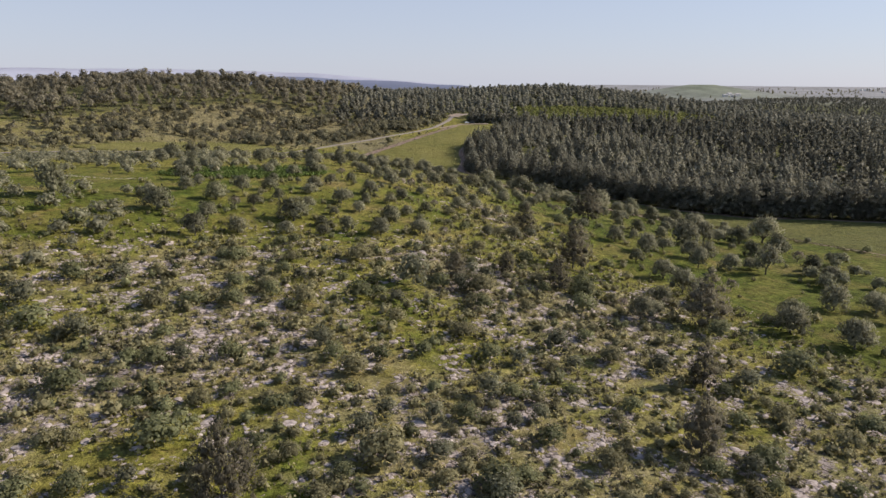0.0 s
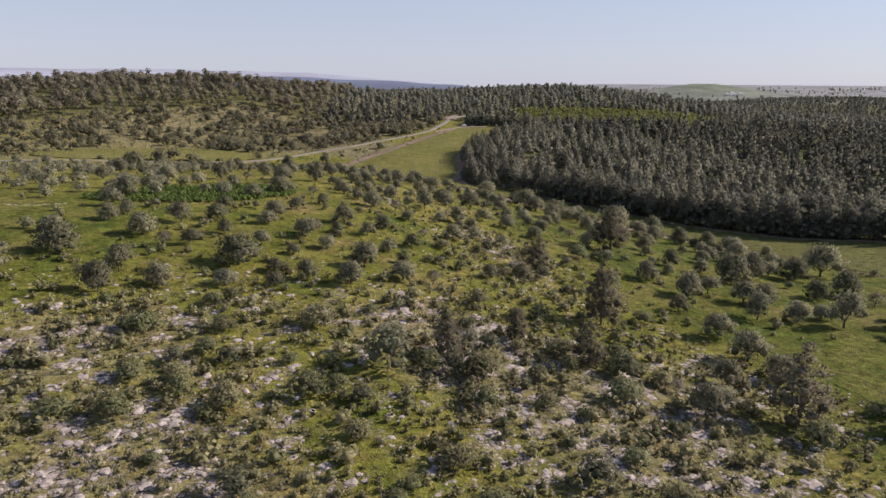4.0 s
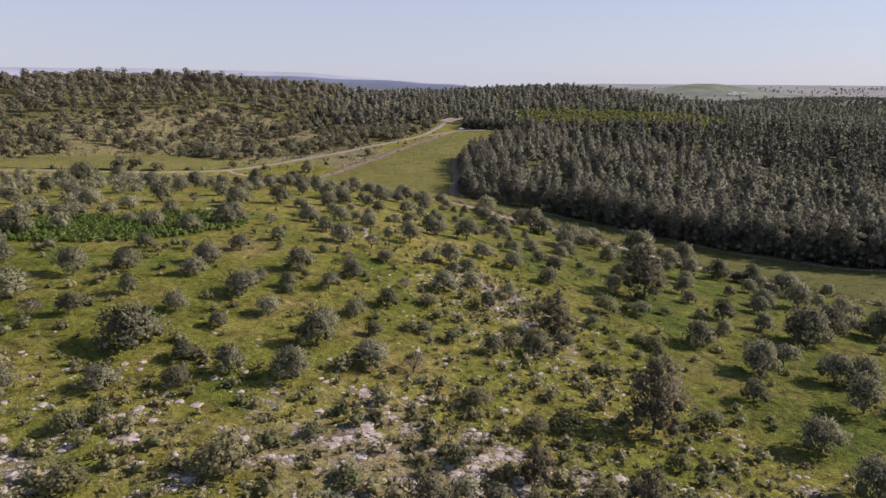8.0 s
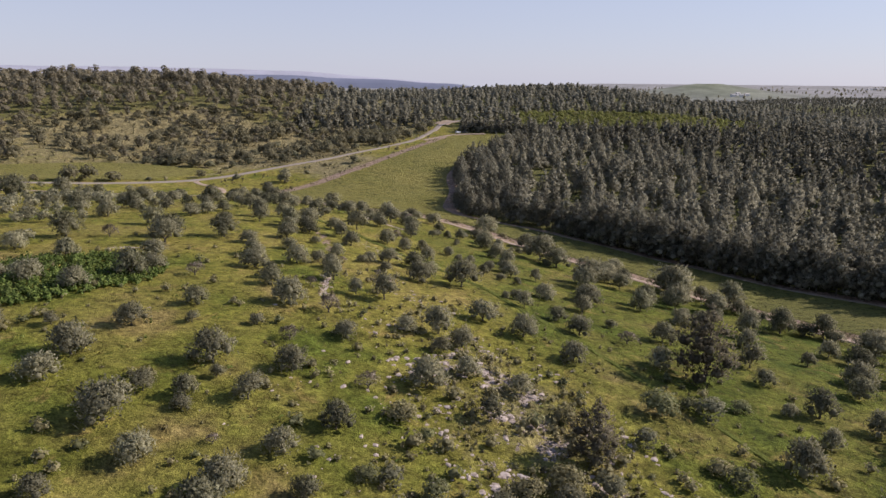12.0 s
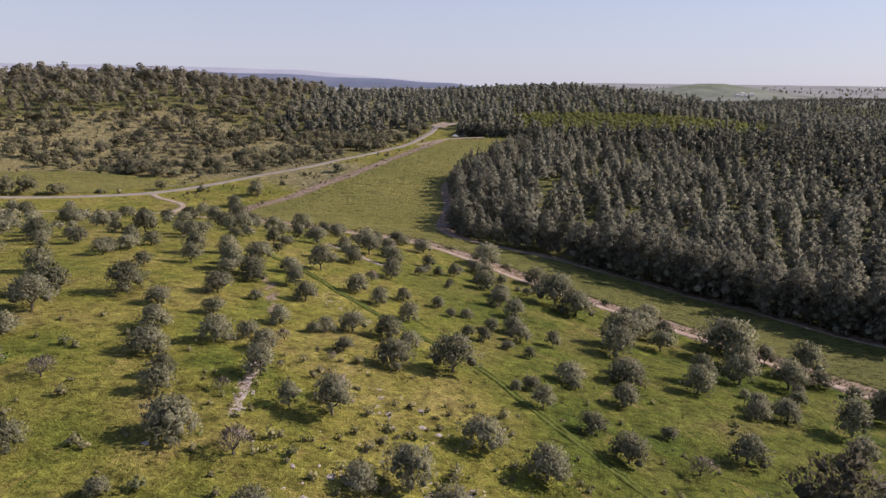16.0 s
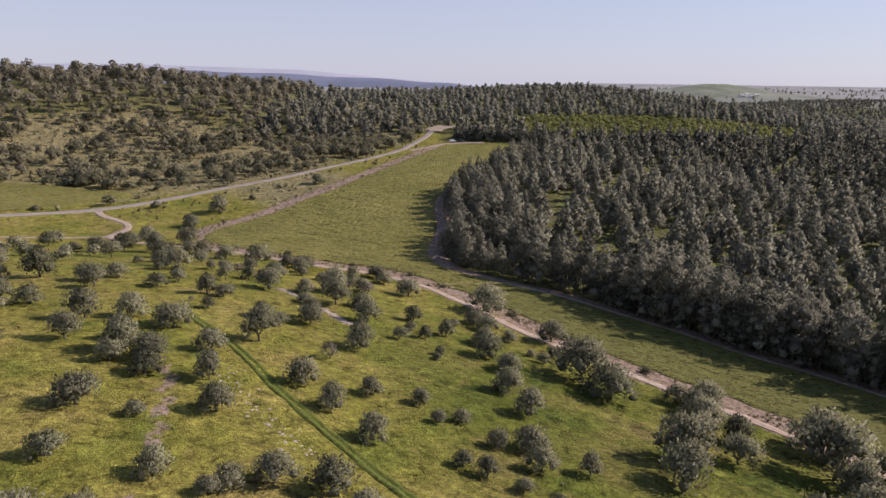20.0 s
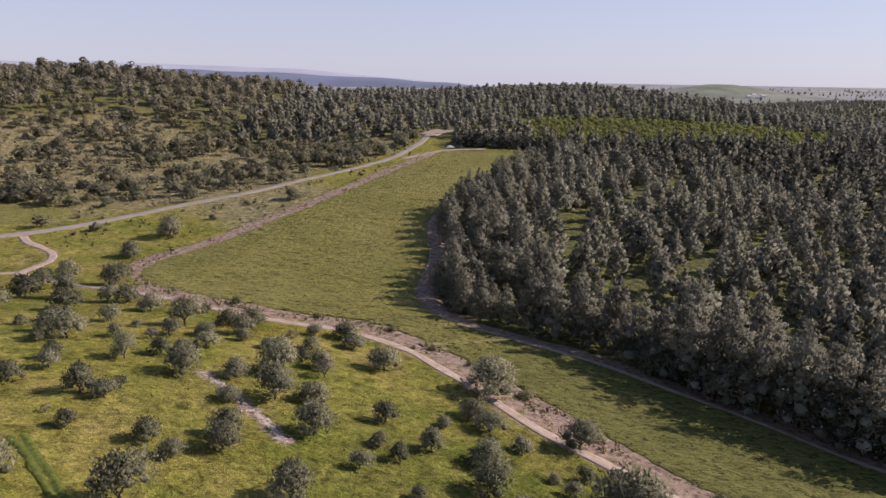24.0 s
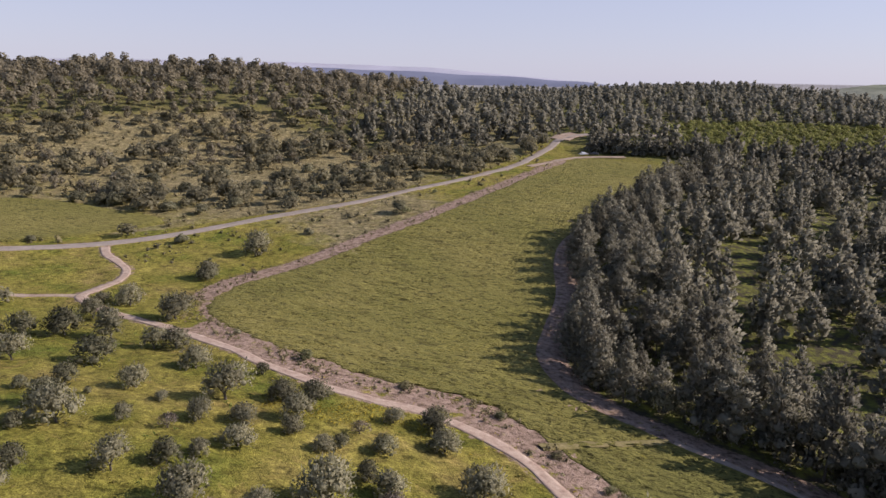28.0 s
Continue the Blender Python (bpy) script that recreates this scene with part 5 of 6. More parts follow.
# the open hillside beyond the road: bushes and small pines
spots, rng = jitter(-330, 10, 400, 690, 7.2, 51)
x, y = spots[:, 0], spots[:, 1]
road_y = np.interp(x, ROAD[:, 0], ROAD[:, 1])
ok = (y > road_y + 5) & (wood_at(x, y) < 0.5) & ~in_poly(x, y, LEFT_FIELD) & (away(x, y, LEFT_FIELD) > 5)
open_ = wave(x, y, 14, 4.0) + 0.5 * wave(x, y, 6.0, 1.0)
ok &= (rng.uniform(0, 1, len(x)) < 0.75 + 0.25 * step(480, 580, y + 0.1 * x)) & (open_ > -0.3 - 0.6 * step(540, 620, y))
spots = spots[ok]
pick = rng.uniform(0, 1, len(spots)) - 0.5 * (away(spots[:, 0], spots[:, 1], ROAD) < 45) + 0.15 * step(520, 600, spots[:, 1])
sc = 0.8 + 2.0 * rng.uniform(0, 1, len(spots)) ** 1.3
scatter("hillside_bushes", hill_trees, np.column_stack([spots, sc])[pick < 0.78], hill_leaf, "grey-green bushes and small trees on the open hillside", "bushes")
scatter("hillside_pines", head_pines, np.column_stack([spots, 0.4 + sc * 0.22])[pick >= 0.78], hill_pine_leaf, "scattered round-headed pines on the open hillside", "trees")

spots, rng = jitter(-300, 5, 405, 640, 5.0, 53)
x, y = spots[:, 0], spots[:, 1]
ok = (y > np.interp(x, ROAD[:, 0], ROAD[:, 1]) + 4) & ~in_poly(x, y, LEFT_FIELD) & (away(x, y, LEFT_FIELD) > 3) & (rng.uniform(0, 1, len(x)) < 0.45)
scatter("hillside_scrub", low_kinds, np.column_stack([spots[ok], rng.uniform(0.8, 2.2, ok.sum())]), dwarf_leaf, "low brownish scrub on the open hillside", "scrub")

# young plantation in rows
spots, rng = jitter(60, 276, 620, 712, 4.8, 61)
ok = in_poly(spots[:, 0], spots[:, 1], YOUNG)
scatter("young_plantation", hill_trees, np.column_stack([spots[ok], rng.uniform(0.8, 1.25, ok.sum())]), young_leaf, "young yellow-green plantation in a clearing", "trees")

# west of the orchard, over the brow
spots, rng = jitter(-260, -70, 120, 395, 8.5, 71)
x, y = spots[:, 0], spots[:, 1]
near_tree = np.min(np.hypot(x[:, None] - np.array([t[0] for t in ORCHARD]), y[:, None] - np.array([t[1] for t in ORCHARD])), 1)
ok = (near_tree > 6) & (away(x, y, WEST) > 5) & (away(x, y, ROAD[::3]) > 6) & (rng.uniform(0, 1, len(x)) < 0.7) & (np.hypot((x + 95) / 22, (y - 185) / 16) > 1)
scatter("orchard_trees_beyond", hill_trees, np.column_stack([spots[ok], rng.uniform(0.8, 1.4, ok.sum())]), orchard_leaf, "grey-green orchard trees over the brow of the hill", "trees")

# broad trees along the wood's edge
for x, y, w in ((47, 376, 6.5), (30, 384, 6.0), (22, 391, 5.0), (56, 362, 6.5), (63, 352, 5.5), (76, 345, 6.0), (19, 405, 4.5), (90, 334, 6.0), (112, 318, 6.0), (126, 303, 6.5)):
    place(random.choice(orchard_kinds), x, y, w / 5.2, 1.25)

# trees along the near side of the track
verge_line = BRANCH[(BRANCH[:, 0] > -36) & (BRANCH[:, 0] < 96) & (BRANCH[:, 1] > 235)]
rng = np.random.default_rng(27)
for p, n in zip(spread(verge_line, 32), side(spread(verge_line, 32))):
    if p[0] < 78:
        continue
    off = -n * rng.uniform(2.8, 6.0) if (n[1] > 0) else n * rng.uniform(2.8, 6.0)
    place(random.choice(orchard_kinds), p[0] + off[0], p[1] + off[1], rng.uniform(0.5, 0.95), rng.uniform(0.75, 1.0))

# smaller trees and bushes between the others
spots, rng = jitter(-70, 135, 95, 352, 6.5, 47)
x, y = spots[:, 0], spots[:, 1]
all_trees = np.array([t[:2] for t in ORCHARD])
free = np.min(np.hypot(x[:, None] - all_trees[:, 0], y[:, None] - all_trees[:, 1]), 1)
east = step(10, 40, x + (y - 260) * 0.4)
ok = (free > 4.0) & ((x > 92) | (x < -60)) & (away(x, y, BRANCH) > 4) & (away(x, y, DITCH) > 2.5) & ~in_poly(x, y, FIELD) & (away(x, y, field_left) > 5) & (rng.uniform(0, 1, len(x)) < (0.16 + 0.34 * east) * (1 + 0.7 * step(215, 185, y)) * np.maximum(step(160, 168, y), step(-4, 8, x - 72 + (y - 128) * 0.563))) & (x < np.interp(y, [95, 200, 240, 281, 299, 336, 360], [135, 108, 95, 80, 66, 24, 0]))
small_crowns = [clump(rng, dome(rng, 1.5, t, 6, 0.04, 0.45), 200, 0.34) for t in (2.6, 2.2, 2.9, 2.4)]
scatter("small_orchard_trees", small_crowns, np.column_stack([spots[ok], (0.5 + 0.75 * rng.uniform(0, 1, ok.sum()) ** 1.3) * (1 + 0.4 * step(55, 75, spots[ok][:, 0]))]), mixed_leaf, "young olive-grey trees and bushes between the orchard trees", "trees")

# coarse grass tufts of the meadow
spots, rng = jitter(-85, 95, 185, 385, 2.1, 49)
x, y = spots[:, 0], spots[:, 1]
ok = (wave(x, y, 3.1, 0.4) + 0.7 * wave(x, y, 8.0, 1.3) > -0.1) & (rng.uniform(0, 1, len(x)) < 0.75) & (away(x, y, BRANCH) > 2.2) & (away(x, y, DITCH) > 1.6) & ~in_poly(x, y, FIELD) & (np.abs(x) < 0.3 * y + 25)
tuft_leaf = leaf_material("yellow_green_grass_tufts", (0.13, 0.135, 0.026), (0.215, 0.195, 0.045), (0.3, 0.245, 0.08), 0.3)
dark_grass = rng.uniform(0, 1, ok.sum()) < 0.4
tufts = np.column_stack([spots[ok], 0.25 + 0.5 * rng.uniform(0, 1, ok.sum()) ** 2])
tuft_kinds = [leaf_quads(rng.normal(0, 1, (9, 3)) * np.array([0.45, 0.45, 0.05]) + np.array([0, 0, 0.2]), rng.normal(0, 0.5, (9, 3)) + np.array([0, 0, 0.8]), rng.uniform(0.4, 0.8, 9), rng, 0.2) for _ in range(5)]
scatter("grass_tufts", tuft_kinds, tufts[~dark_grass], tuft_leaf, "coarse yellow-green grass tufts of the meadow", "grass")
scatter("grass_tufts", tuft_kinds, tufts[dark_grass], weed_leaf, "coarse dark green grass tufts of the meadow", "grass")

# big round bushes along the road and the small field
round_kinds = []
for t in (3.4, 3.0, 3.7):
    shp = clump(rng, dome(rng, 2.35, t, 11, 0.0, 0.4), 620, 0.32)
    round_kinds.append(tagged(new("round_bush", sheet("round_bush", shp[0], shp[1], mixed_leaf, True, shp[2])), "large round olive-green bush beside the road", "bush", "round bushes along the road"))
for x, y, w in ROADSIDE:
    place(random.choice(round_kinds), x, y, w / 4.8, rng.uniform(0.8, 1.0))

# low herbs in a drift above the ditch
spots, rng = jitter(-20, 60, 150, 290, 1.6, 58)
x, y = spots[:, 0], spots[:, 1]
meadow = (away(x, y, DITCH) > 1.6) & clear_of(x, y, 0.0) & (rng.uniform(0, 1, len(x)) < 1.0 - 0.9 * rocky_at(x, y))
drift = np.exp(-(((x - 22) / 20) ** 2 + ((y - 215) / 38) ** 2))
ok = meadow & (rng.uniform(0, 1, len(x)) < 0.5 * drift) & (wave(x, y, 3.3, 1.7) > -0.2)
scatter("meadow_herbs", low_kinds, np.column_stack([spots[ok], 0.3 + 0.5 * rng.uniform(0, 1, ok.sum()) ** 2]), shrub_leaf, "low brownish herbs and dead stalks in the meadow", "herbs")

# bramble thicket on the brow
spots, rng = jitter(-92, -36, 192, 248, 1.25, 81)
x, y = spots[:, 0], spots[:, 1]
u, v = (x + 62) * 0.8 + (y - 219) * 0.6, -(x + 62) * 0.6 + (y - 219) * 0.8
ok = (u / 27) ** 2 + (v / 13) ** 2 < 1 + 0.25 * wave(x, y, 5, 0.4)
scatter("bramble_thicket", far_bushes, np.column_stack([spots[ok], rng.uniform(0.8, 1.3, ok.sum())]), weed_leaf, "bright green waist-high bramble thicket", "thicket")

bank_off = 0.72 * np.array([-1.7, -1.35, -0.95, -0.6, -0.25, 0.0, 0.25, 0.6, 0.95, 1.35, 1.7])
bank_up = 0.55 * np.array([-0.4, 0.12, 0.4, 0.34, 0.02, -0.1, 0.02, 0.34, 0.42, 0.12, -0.4])
bank = curve(DITCH, 0.6)
slim = np.interp(bank[:, 1], [90, 215, 245, 310], [0.4, 0.5, 0.8, 0.8])  # the ditch fades out downhill
P = bank[:, None, :] + side(bank)[:, None, :] * (bank_off[None, :, None] * (1 + 0.12 * wave(np.arange(len(bank)) * 1.0, np.arange(len(bank)) * 0.4, 2.0, 0.5)) [:, None, None] * slim[:, None, None])
zz = ground_z(P[..., 0], P[..., 1]) + 0.06 + bank_up[None, :] * slim[:, None] ** 2 + 0.09 * wave(P[..., 0], P[..., 1], 0.35, 1.2) + 0.07 * wave(P[..., 0], P[..., 1], 0.9, 2.2)
k = Mat("lush_bank_grass", 0.95, 0.1)
n = k.noise(2.0, 5, 0.7)
bank_mat = k.done(k.ramp(n, (0.32, (0.06, 0.075, 0.015)), (0.52, (0.105, 0.122, 0.025)), (0.72, (0.16, 0.17, 0.036))), n, 0.3, 0.8)
tagged(new("ditch_bank", sheet("ditch_bank", np.concatenate([P, zz[..., None]], -1).reshape(-1, 3), lattice(len(bank), len(bank_off))[:, ::-1], bank_mat, True)), "narrow ditch between two lush grass banks", "ditch", kind="structure")

# the grassed ditch: two lines of taller dark grass beside a furrow
rows = []
for off in (-0.6, 0.6):
    q = curve(DITCH + side(DITCH) * off, 0.9)
    q = q[q[:, 1] > 232]
    rows.append(np.column_stack([q, np.full(len(q), 0.2)]))
rows = np.vstack(rows)
rows[:, :2] += rng.uniform(-0.15, 0.15, (len(rows), 2))
scatter("ditch_grass", far_bushes, rows, ditch_leaf, "taller dark green grass lining a field ditch", "grass")


# ---- stones ----
def stone_shape(rng, sub):
    bm = bmesh.new()
    bmesh.ops.create_icosphere(bm, subdivisions=sub, radius=0.5)
    ax = rng.uniform(0.7, 1.3, 3) * np.array([1, 1, 0.55])
    seed = rng.uniform(0, 50)
    for v in bm.verts:
        n = noise.noise(v.co * 2.2 + Vector((seed, 0, 0)))
        v.co = Vector(v.co * (1 + 0.45 * n)) * 1.0
        v.co = Vector((v.co.x * ax[0], v.co.y * ax[1], min(v.co.z * ax[2], 0.2)))
    out = np.array([tuple(v.co) for v in bm.verts]), np.array([[v.index for v in f.verts] for f in bm.faces])
    bm.free()
    return out


rng = np.random.default_rng(23)
rocks = [tagged(new("rock", sheet("rock", *stone_shape(rng, 2), limestone)), "pale weathered limestone rock in the scrub", "rock", "limestone rocks of the scrub") for _ in range(5)]
small_stones = [stone_shape(rng, 1) for _ in range(5)]
spots, rng = jitter(-85, 70, 52, 245, 0.8, 91)
x, y = spots[:, 0], spots[:, 1]
ok = rng.uniform(0, 1, len(x)) < rocky_at(x, y) * (0.05 + 0.62 * rock_patch(x, y)) * (0.35 + 0.65 * clear_of(x, y, 0.0))
spots = spots[ok]
size = (0.36 + 0.95 * rng.uniform(0, 1, len(spots)) ** 1.9) * (0.6 + 0.4 * rocky_at(spots[:, 0], spots[:, 1])) * (0.7 + 0.5 * rock_patch(spots[:, 0], spots[:, 1])) + 1.1 * (rng.uniform(0, 1, len(spots)) < 0.04) * (rocky_at(spots[:, 0], spots[:, 1]) > 0.6) * (spots[:, 1] < 165)
big = np.argsort(-size)[:300]
for i in big:
    place(rocks[int(rng.integers(0, 5))], spots[i, 0], spots[i, 1], size[i] * 1.1, rng.uniform(0.4, 0.75), sink=0.1 * size[i])
r = np.setdiff1d(np.arange(len(spots)), big)
scatter("scattered_stones", small_stones, np.column_stack([spots[r], size[r]]), limestone, "scattered pale limestone blocks", "stones")
for pts, wide, n, lab in (([(-20, 332), (-14, 326), (-9, 320.5), (-4, 314)], 0.9, 170, "low collapsed dry-stone wall in the grass"), ([(-14, 240), (-13, 232), (-12.5, 226)], 1.1, 90, "strip of bare broken limestone in the orchard"), ([(-108, 190), (-95, 190), (-85, 194)], 0.8, 110, "low dry-stone terrace wall"), ([(-56, 244), (-50, 247)], 0.9, 50, "small heap of pale stones"), ([(-16, 284), (-12, 276), (-6, 269), (-2, 265)], 3.0, 42, "scattered pale limestone blocks beside the ditch")):
    q = spread(curve(pts, 0.5), n)
    n *= 3
    q = spread(q, n)
    q = q + side(q) * rng.normal(0, wide * 0.36, (n, 1)) + rng.normal(0, 0.15, (n, 2))
    scatter("stone_bank", small_stones, np.column_stack([q, 0.2 + 0.42 * rng.uniform(0, 1, n) ** 2]), limestone, lab, "stones")

low = np.vstack([curve(FIELD_LOW, 1.0), curve(FIELD_WEST, 1.0)])
spots = np.vstack([low + side(low) * rng.uniform(0.4, 5.4, (len(low), 1)) for _ in range(6)])
spots = spots[rng.uniform(0, 1, len(spots)) < 0.6]
scatter("soil_clods", small_stones, np.column_stack([spots, 0.2 + 0.5 * rng.uniform(0, 1, len(spots)) ** 2]), soil, "clods and rubble on the bare field margin", "clods")
for f in (0.33, 0.37, 0.42, 0.455, 0.5, 0.56, 0.6, 0.63, 0.66, 0.7, 0.735, 0.77, 0.79, 0.82, 0.86, 0.9, 0.94):
    i = int(f * (len(low) - 1))
    p = low[i] + side(low)[i] * rng.uniform(1.2, 2.6)
    place(oak_kinds[int(rng.integers(0, 5))], p[0], p[1], rng.uniform(0.6, 1.25), rng.uniform(0.6, 0.9))

for x, y, w in ((-89, 445, 2.6), (-62, 470, 1.8), (-36, 482, 4.0), (-32, 510, 2.4), (-18, 535, 2.0), (-12, 548, 1.8), (-50, 458, 1.4), (-75, 432, 1.5)):
    place(oak_kinds[int(rng.integers(0, 5))], x, y, w / 3.0, 0.85)

spots, rng = jitter(-100, 10, 405, 590, 2.6, 97)
x, y = spots[:, 0], spots[:, 1]
ok = (away(x, y, ROAD) > 3.4) & (y < np.interp(x, ROAD[:, 0], ROAD[:, 1])) & (away(x, y, curve(FIELD_UP, 2.0)) > 3.0) & ~in_poly(x, y, FIELD) & (away(x, y, BRANCH) > 2.5) & (rng.uniform(0, 1, len(x)) < 0.5)
ok &= (x > -75) | (y > 425)
ok &= wave(x, y, 3.7, 0.9) + 0.7 * wave(x, y, 9.0, 2.1) > 0.15
scatter("verge_weeds", far_bushes, np.column_stack([spots[ok], 0.3 + 1.2 * rng.uniform(0, 1, ok.sum()) ** 3]), hill_leaf, "rough weeds and low herbs on the road verge", "weeds")

# dry weeds on the bare margins of the field
rng = np.random.default_rng(29)
edge_lines = np.vstack([low + side(low) * rng.uniform(0.2, 5.0, (len(low), 1)) for _ in range(6)] + [curve(FIELD_UP, 0.7) + side(curve(FIELD_UP, 0.7)) * rng.uniform(0.3, 6.5, (len(curve(FIELD_UP, 0.7)), 1)) for _ in range(2)])
edge_lines = edge_lines[(wave(edge_lines[:, 0], edge_lines[:, 1], 2.7, 0.3) > -0.15) & (rng.uniform(0, 1, len(edge_lines)) < 0.75)]
edge_lines = edge_lines[(away(edge_lines[:, 0], edge_lines[:, 1], BRANCH) > 1.5) & (away(edge_lines[:, 0], edge_lines[:, 1], ROAD) > 2.6)]
scatter("margin_weeds", low_kinds, np.column_stack([edge_lines, 0.25 + 0.6 * rng.uniform(0, 1, len(edge_lines)) ** 2]), dwarf_leaf, "dry weeds and low herbs along the field margin", "weeds")

# yellow flowers beside the track
spots, rng = jitter(-26, -4, 356, 364, 0.55, 95)
spots = np.vstack([spots, BRANCH[rng.integers(60, 140, 500)] + rng.normal(0, 2.2, (500, 2))])
x, y = spots[:, 0], spots[:, 1]
ok = (away(x, y, BRANCH) > 1.6) & (away(x, y, field_left) > 5.5) & (wave(x, y, 2.5, 0.6) > -0.2) & ~in_poly(x, y, FIELD)
petal = [leaf_quads(np.array([(0, 0, 0.28), (0.2, 0.1, 0.24), (-0.15, 0.15, 0.26)]), np.array([(0, 0.1, 1.0)] * 3), np.array([0.32, 0.26, 0.28]), rng)]
flower = leaf_material("yellow_flower_heads", (0.28, 0.22, 0.02), (0.4, 0.31, 0.03), (0.5, 0.4, 0.05), 0.3)
scatter("yellow_flowers", petal, np.column_stack([spots[ok], rng.uniform(0.5, 1.1, ok.sum())]), flower, "patch of yellow wild flowers beside the track", "flowers")

for root in (*orchard_kinds, bare_kind, *pine_kinds, *lone_kinds, *bush_kinds, *oak_kinds, *round_kinds, *rocks):
    drop(root)


# ---- parked cars at the field's far end ----
def box(cx, cy, cz, sx, sy, sz, taper=1.0):
    v = np.array([(cx + a * sx / 2 * (taper if c > 0 else 1), cy + b * sy / 2 * (taper if c > 0 else 1), cz + c * sz / 2) for c in (-1, 1) for a, b in ((-1, -1), (1, -1), (1, 1), (-1, 1))])
    f = np.array([(0, 3, 2, 1), (4, 5, 6, 7), (0, 1, 5, 4), (1, 2, 6, 5), (2, 3, 7, 6), (3, 0, 4, 7)])
    return v, f


def plain(name, colour, rough):
    k = Mat(name, rough, 0.5)
    return k.done(k.mix(1.0, colour, k.ramp(k.noise(2.0), (0.3, 0.9), (0.7, 1.05)), "MULTIPLY"))


glass, rubber = plain("dark_glass", (0.02, 0.022, 0.025), 0.1), plain("black_rubber", (0.02, 0.02, 0.02), 0.9)


def car(x, y, turn, paint, label):
    root = tagged(new("car"), label, "car", "cars at the field's end")
    body = bpy.data.meshes.new("body")
    bm = bmesh.new()
    for v, f in (box(0, 0, 0.62, 4.2, 1.75, 0.62, 0.96), box(-0.2, 0, 1.16, 2.3, 1.6, 0.5, 0.8)):
        vs = [bm.verts.new(p) for p in v]
        for q in f:
            bm.faces.new([vs[i] for i in q])
    bmesh.ops.bevel(bm, geom=bm.edges[:], offset=0.08, segments=2, affect="EDGES")
    bm.to_mesh(body)
    bm.free()
    body.materials.append(paint)
    part("body", body, root)
    for dx in (0.98, -1.38):
        part("windscreen" if dx > 0 else "rear_window", sheet("pane", *box(dx, 0, 1.17, 0.06, 1.3, 0.32, 0.9), glass), root)
    for dx in (1.3, -1.3):
        for dy in (0.8, -0.8):
            part("wheel", sheet("wheel", *tube([(dx, dy - 0.11, 0.32), (dx, dy + 0.11, 0.32)], [0.32, 0.32], 12), rubber), root)
    root.matrix_basis = Matrix.Translation((x, y, height(x, y) - 0.1)) @ Matrix.Rotation(radians(turn), 4, "Z")


car(21, 606, 20, plain("white_paint", (0.7, 0.7, 0.7), 0.3), "white car parked by trees at the field's end")
car(26, 607.5, 160, plain("dark_paint", (0.06, 0.065, 0.075), 0.3), "dark car parked by trees at the field's end")
ribbon("parking_apron", curve([(9, 640), (12, 648), (18, 655)], 1.0), (5.5, 5.5), 0.17, dust, "pale gravel parking apron by the road", 0.5)


# ---- distance ----
def far_ridge(name, dist, a0, a1, base, crest, wobble, colour, seed, label):
    """A rounded far ridge along an arc about the valley."""
    ang = np.linspace(radians(a0), radians(a1), 160)
    t = np.linspace(0, 1, 160)
    top = crest * np.sin(np.pi * t) ** 0.7 * (0.9 + 0.1 * wave(t * 40, t * 13, 5.0, seed)) + wobble * wave(t * 90, t * 31, 2.0, seed)
    prof = ((-160, 0.0), (-60, 0.7), (0, 1.0), (120, 0.0))
    v = []
    for off, f in prof:
        d = dist + off
        v.append(np.stack([d * np.sin(ang), d * np.cos(ang), base + (top - 0) * f], -1))
    v = np.stack(v, 1).reshape(-1, 3)
    k = Mat(name, 1.0, 0.0)
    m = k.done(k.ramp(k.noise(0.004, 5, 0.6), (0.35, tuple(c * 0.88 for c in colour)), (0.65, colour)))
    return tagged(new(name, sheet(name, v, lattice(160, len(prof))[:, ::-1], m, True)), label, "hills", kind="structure")


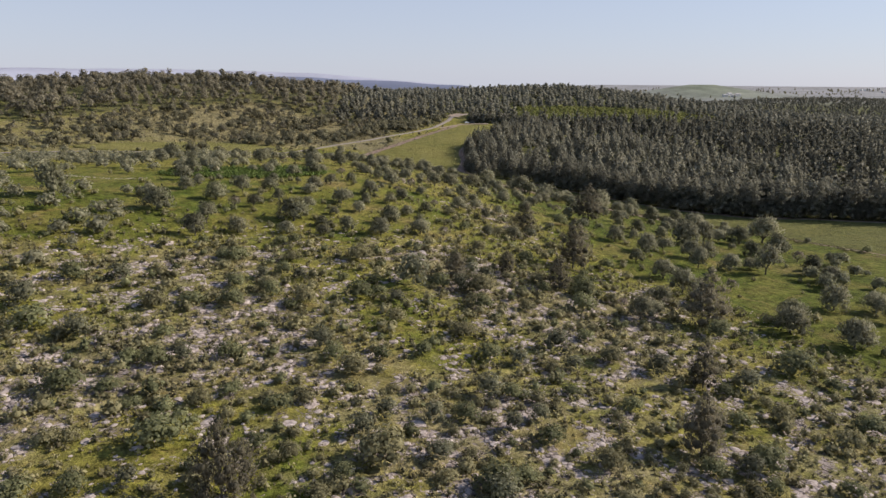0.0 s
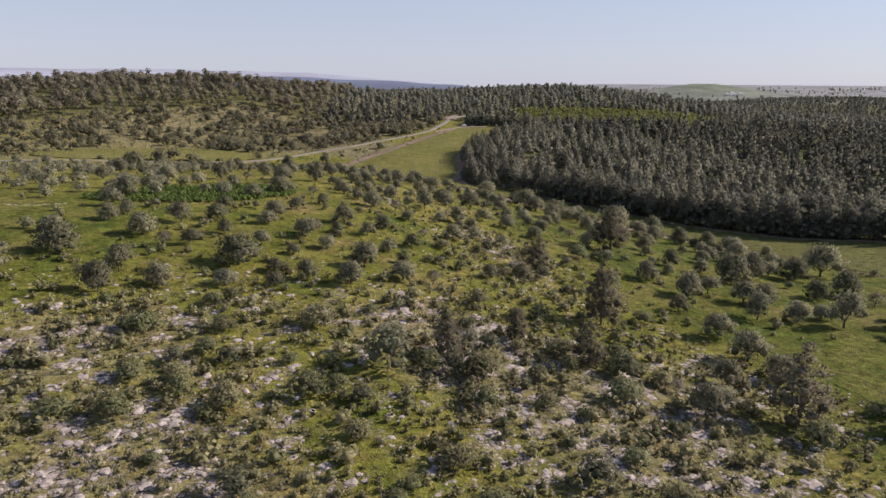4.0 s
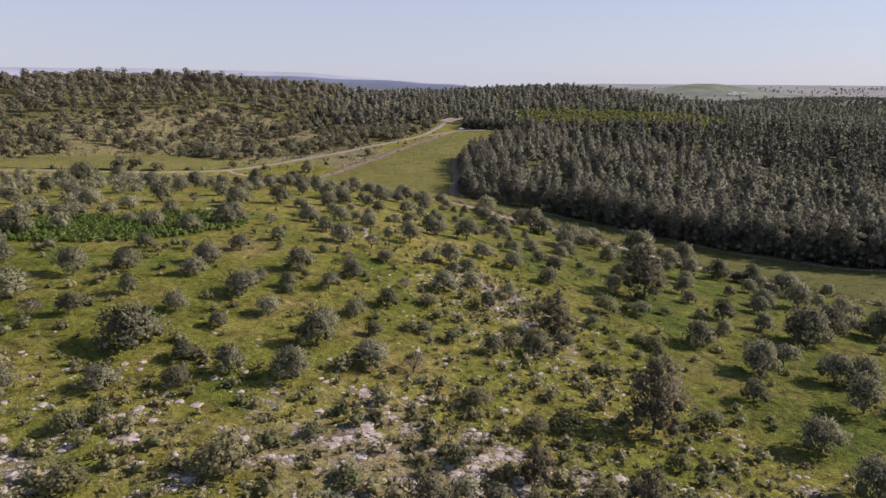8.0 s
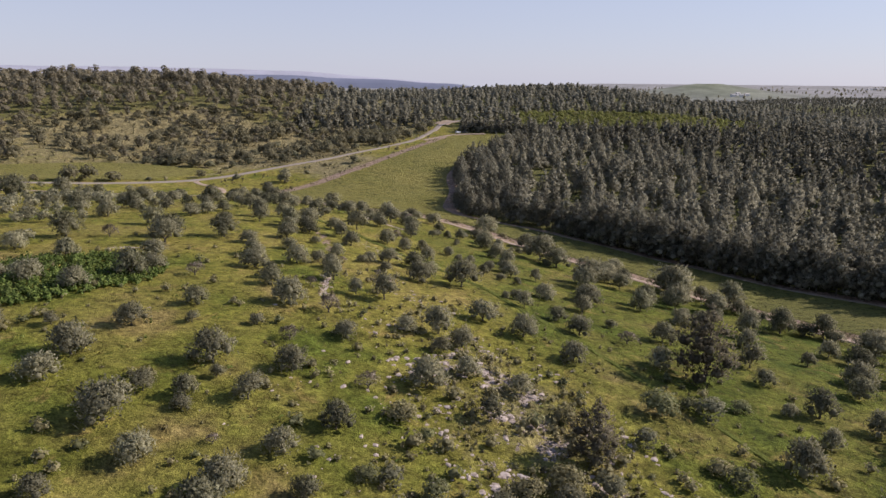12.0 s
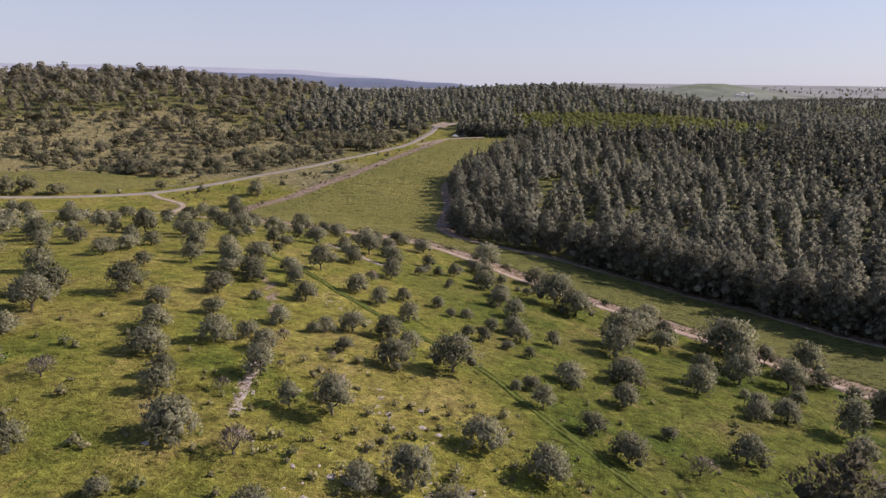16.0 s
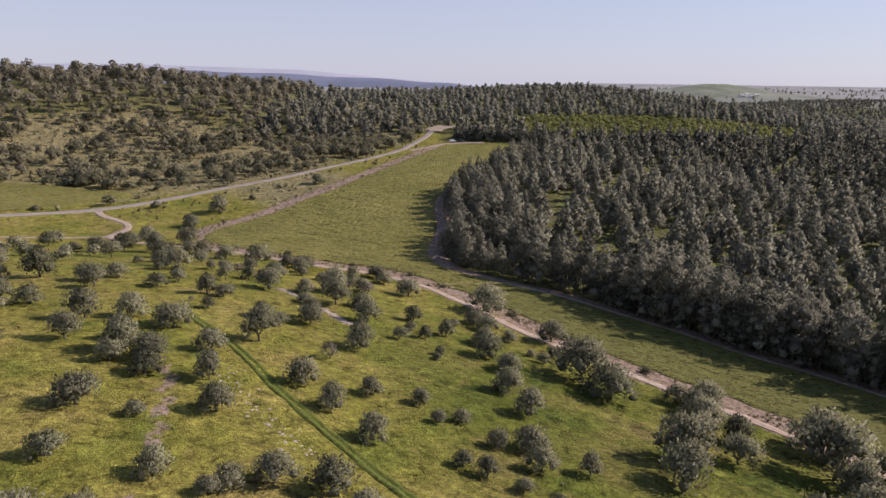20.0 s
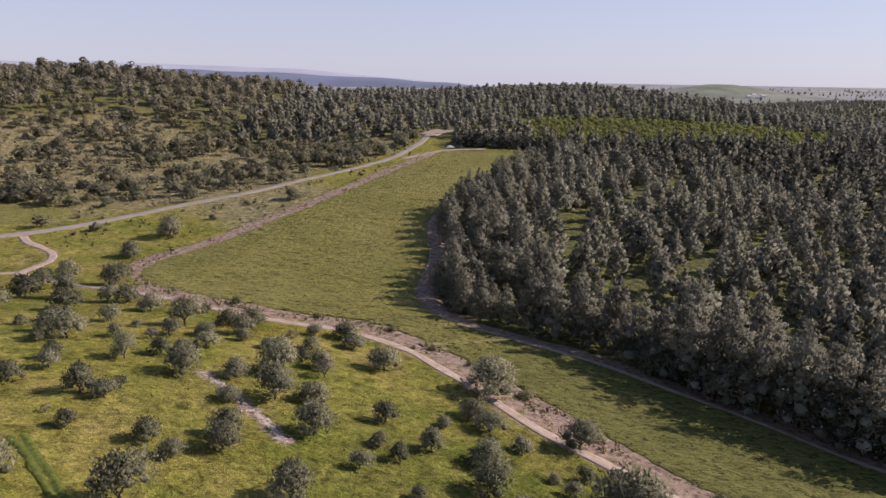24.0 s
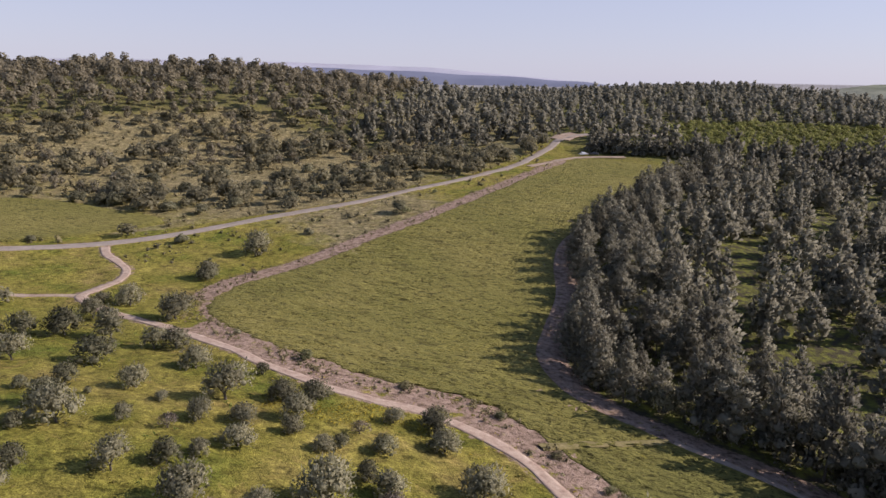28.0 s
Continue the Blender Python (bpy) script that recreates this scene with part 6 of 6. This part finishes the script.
# the ridges' blue-grey is aerial haze put into their base colour
far_ridge("backdrop", 4700, -60, 6, -30, 168, 5, (0.42, 0.43, 0.5), 1.0, "far mountain ridge with pale blue haze painted in")
far_ridge("backdrop", 4300, -40, 8, -30, 124, 4, (0.19, 0.21, 0.28), 2.0, "wooded far hills with blue haze painted in")

# trees and a few houses of the plain far beyond the wood
spots, rng = jitter(450, 2600, 1850, 3700, 48, 99)
x, y = spots[:, 0], spots[:, 1]
ok = (wave(x, y, 90, 0.6) + 0.6 * wave(x, y, 33, 2.0) > 0.35) & (rng.uniform(0, 1, len(x)) < 0.6)
far_rows = np.vstack([spots[ok] + rng.normal(0, 9, (ok.sum(), 2)) for _ in range(1)])
scatter("plain_trees", tiny_pines, np.column_stack([far_rows, rng.uniform(0.7, 1.3, len(far_rows))]), hill_leaf, "scattered dark trees and hedges of the far plain", "trees")
plaster, tiles = plain("pale_plaster", (0.72, 0.7, 0.66), 0.9), plain("grey_roof_tiles", (0.45, 0.42, 0.4), 0.8)
for hx, hy, turn in ((847, 2081, 10), (868, 2102, 25), (865, 2062, -8), (890, 2092, 15), (2011, 3333, 40), (2060, 3390, 5), (2115, 3436, 20), (1883, 2966, 12)):
    root = tagged(new("house"), "small pale plastered house with a pitched roof on the far plain", "house", "houses of the far plain")
    part("wall", sheet("wall", *box(0, 0, 2.6, 14, 9, 6.4), plaster), root)
    roof_v = np.array([(-7.6, -5, 5.7), (7.6, -5, 5.7), (7.6, 5, 5.7), (-7.6, 5, 5.7), (-7.6, 0, 8.4), (7.6, 0, 8.4)])
    part("roof", sheet("roof", roof_v, np.array([(0, 1, 5), (0, 5, 4), (2, 3, 4), (2, 4, 5), (1, 2, 5), (3, 0, 4), (0, 3, 2), (0, 2, 1)]), tiles), root)
    for wx in (-4.5, -1.5, 1.5, 4.5):
        part("window", sheet("window", *box(wx, -4.5, 3.4, 1.2, 0.12, 1.4), glass), root)
    root.matrix_basis = Matrix.Translation((hx, hy, float(ground_z(hx, hy)))) @ Matrix.Rotation(radians(turn), 4, "Z")
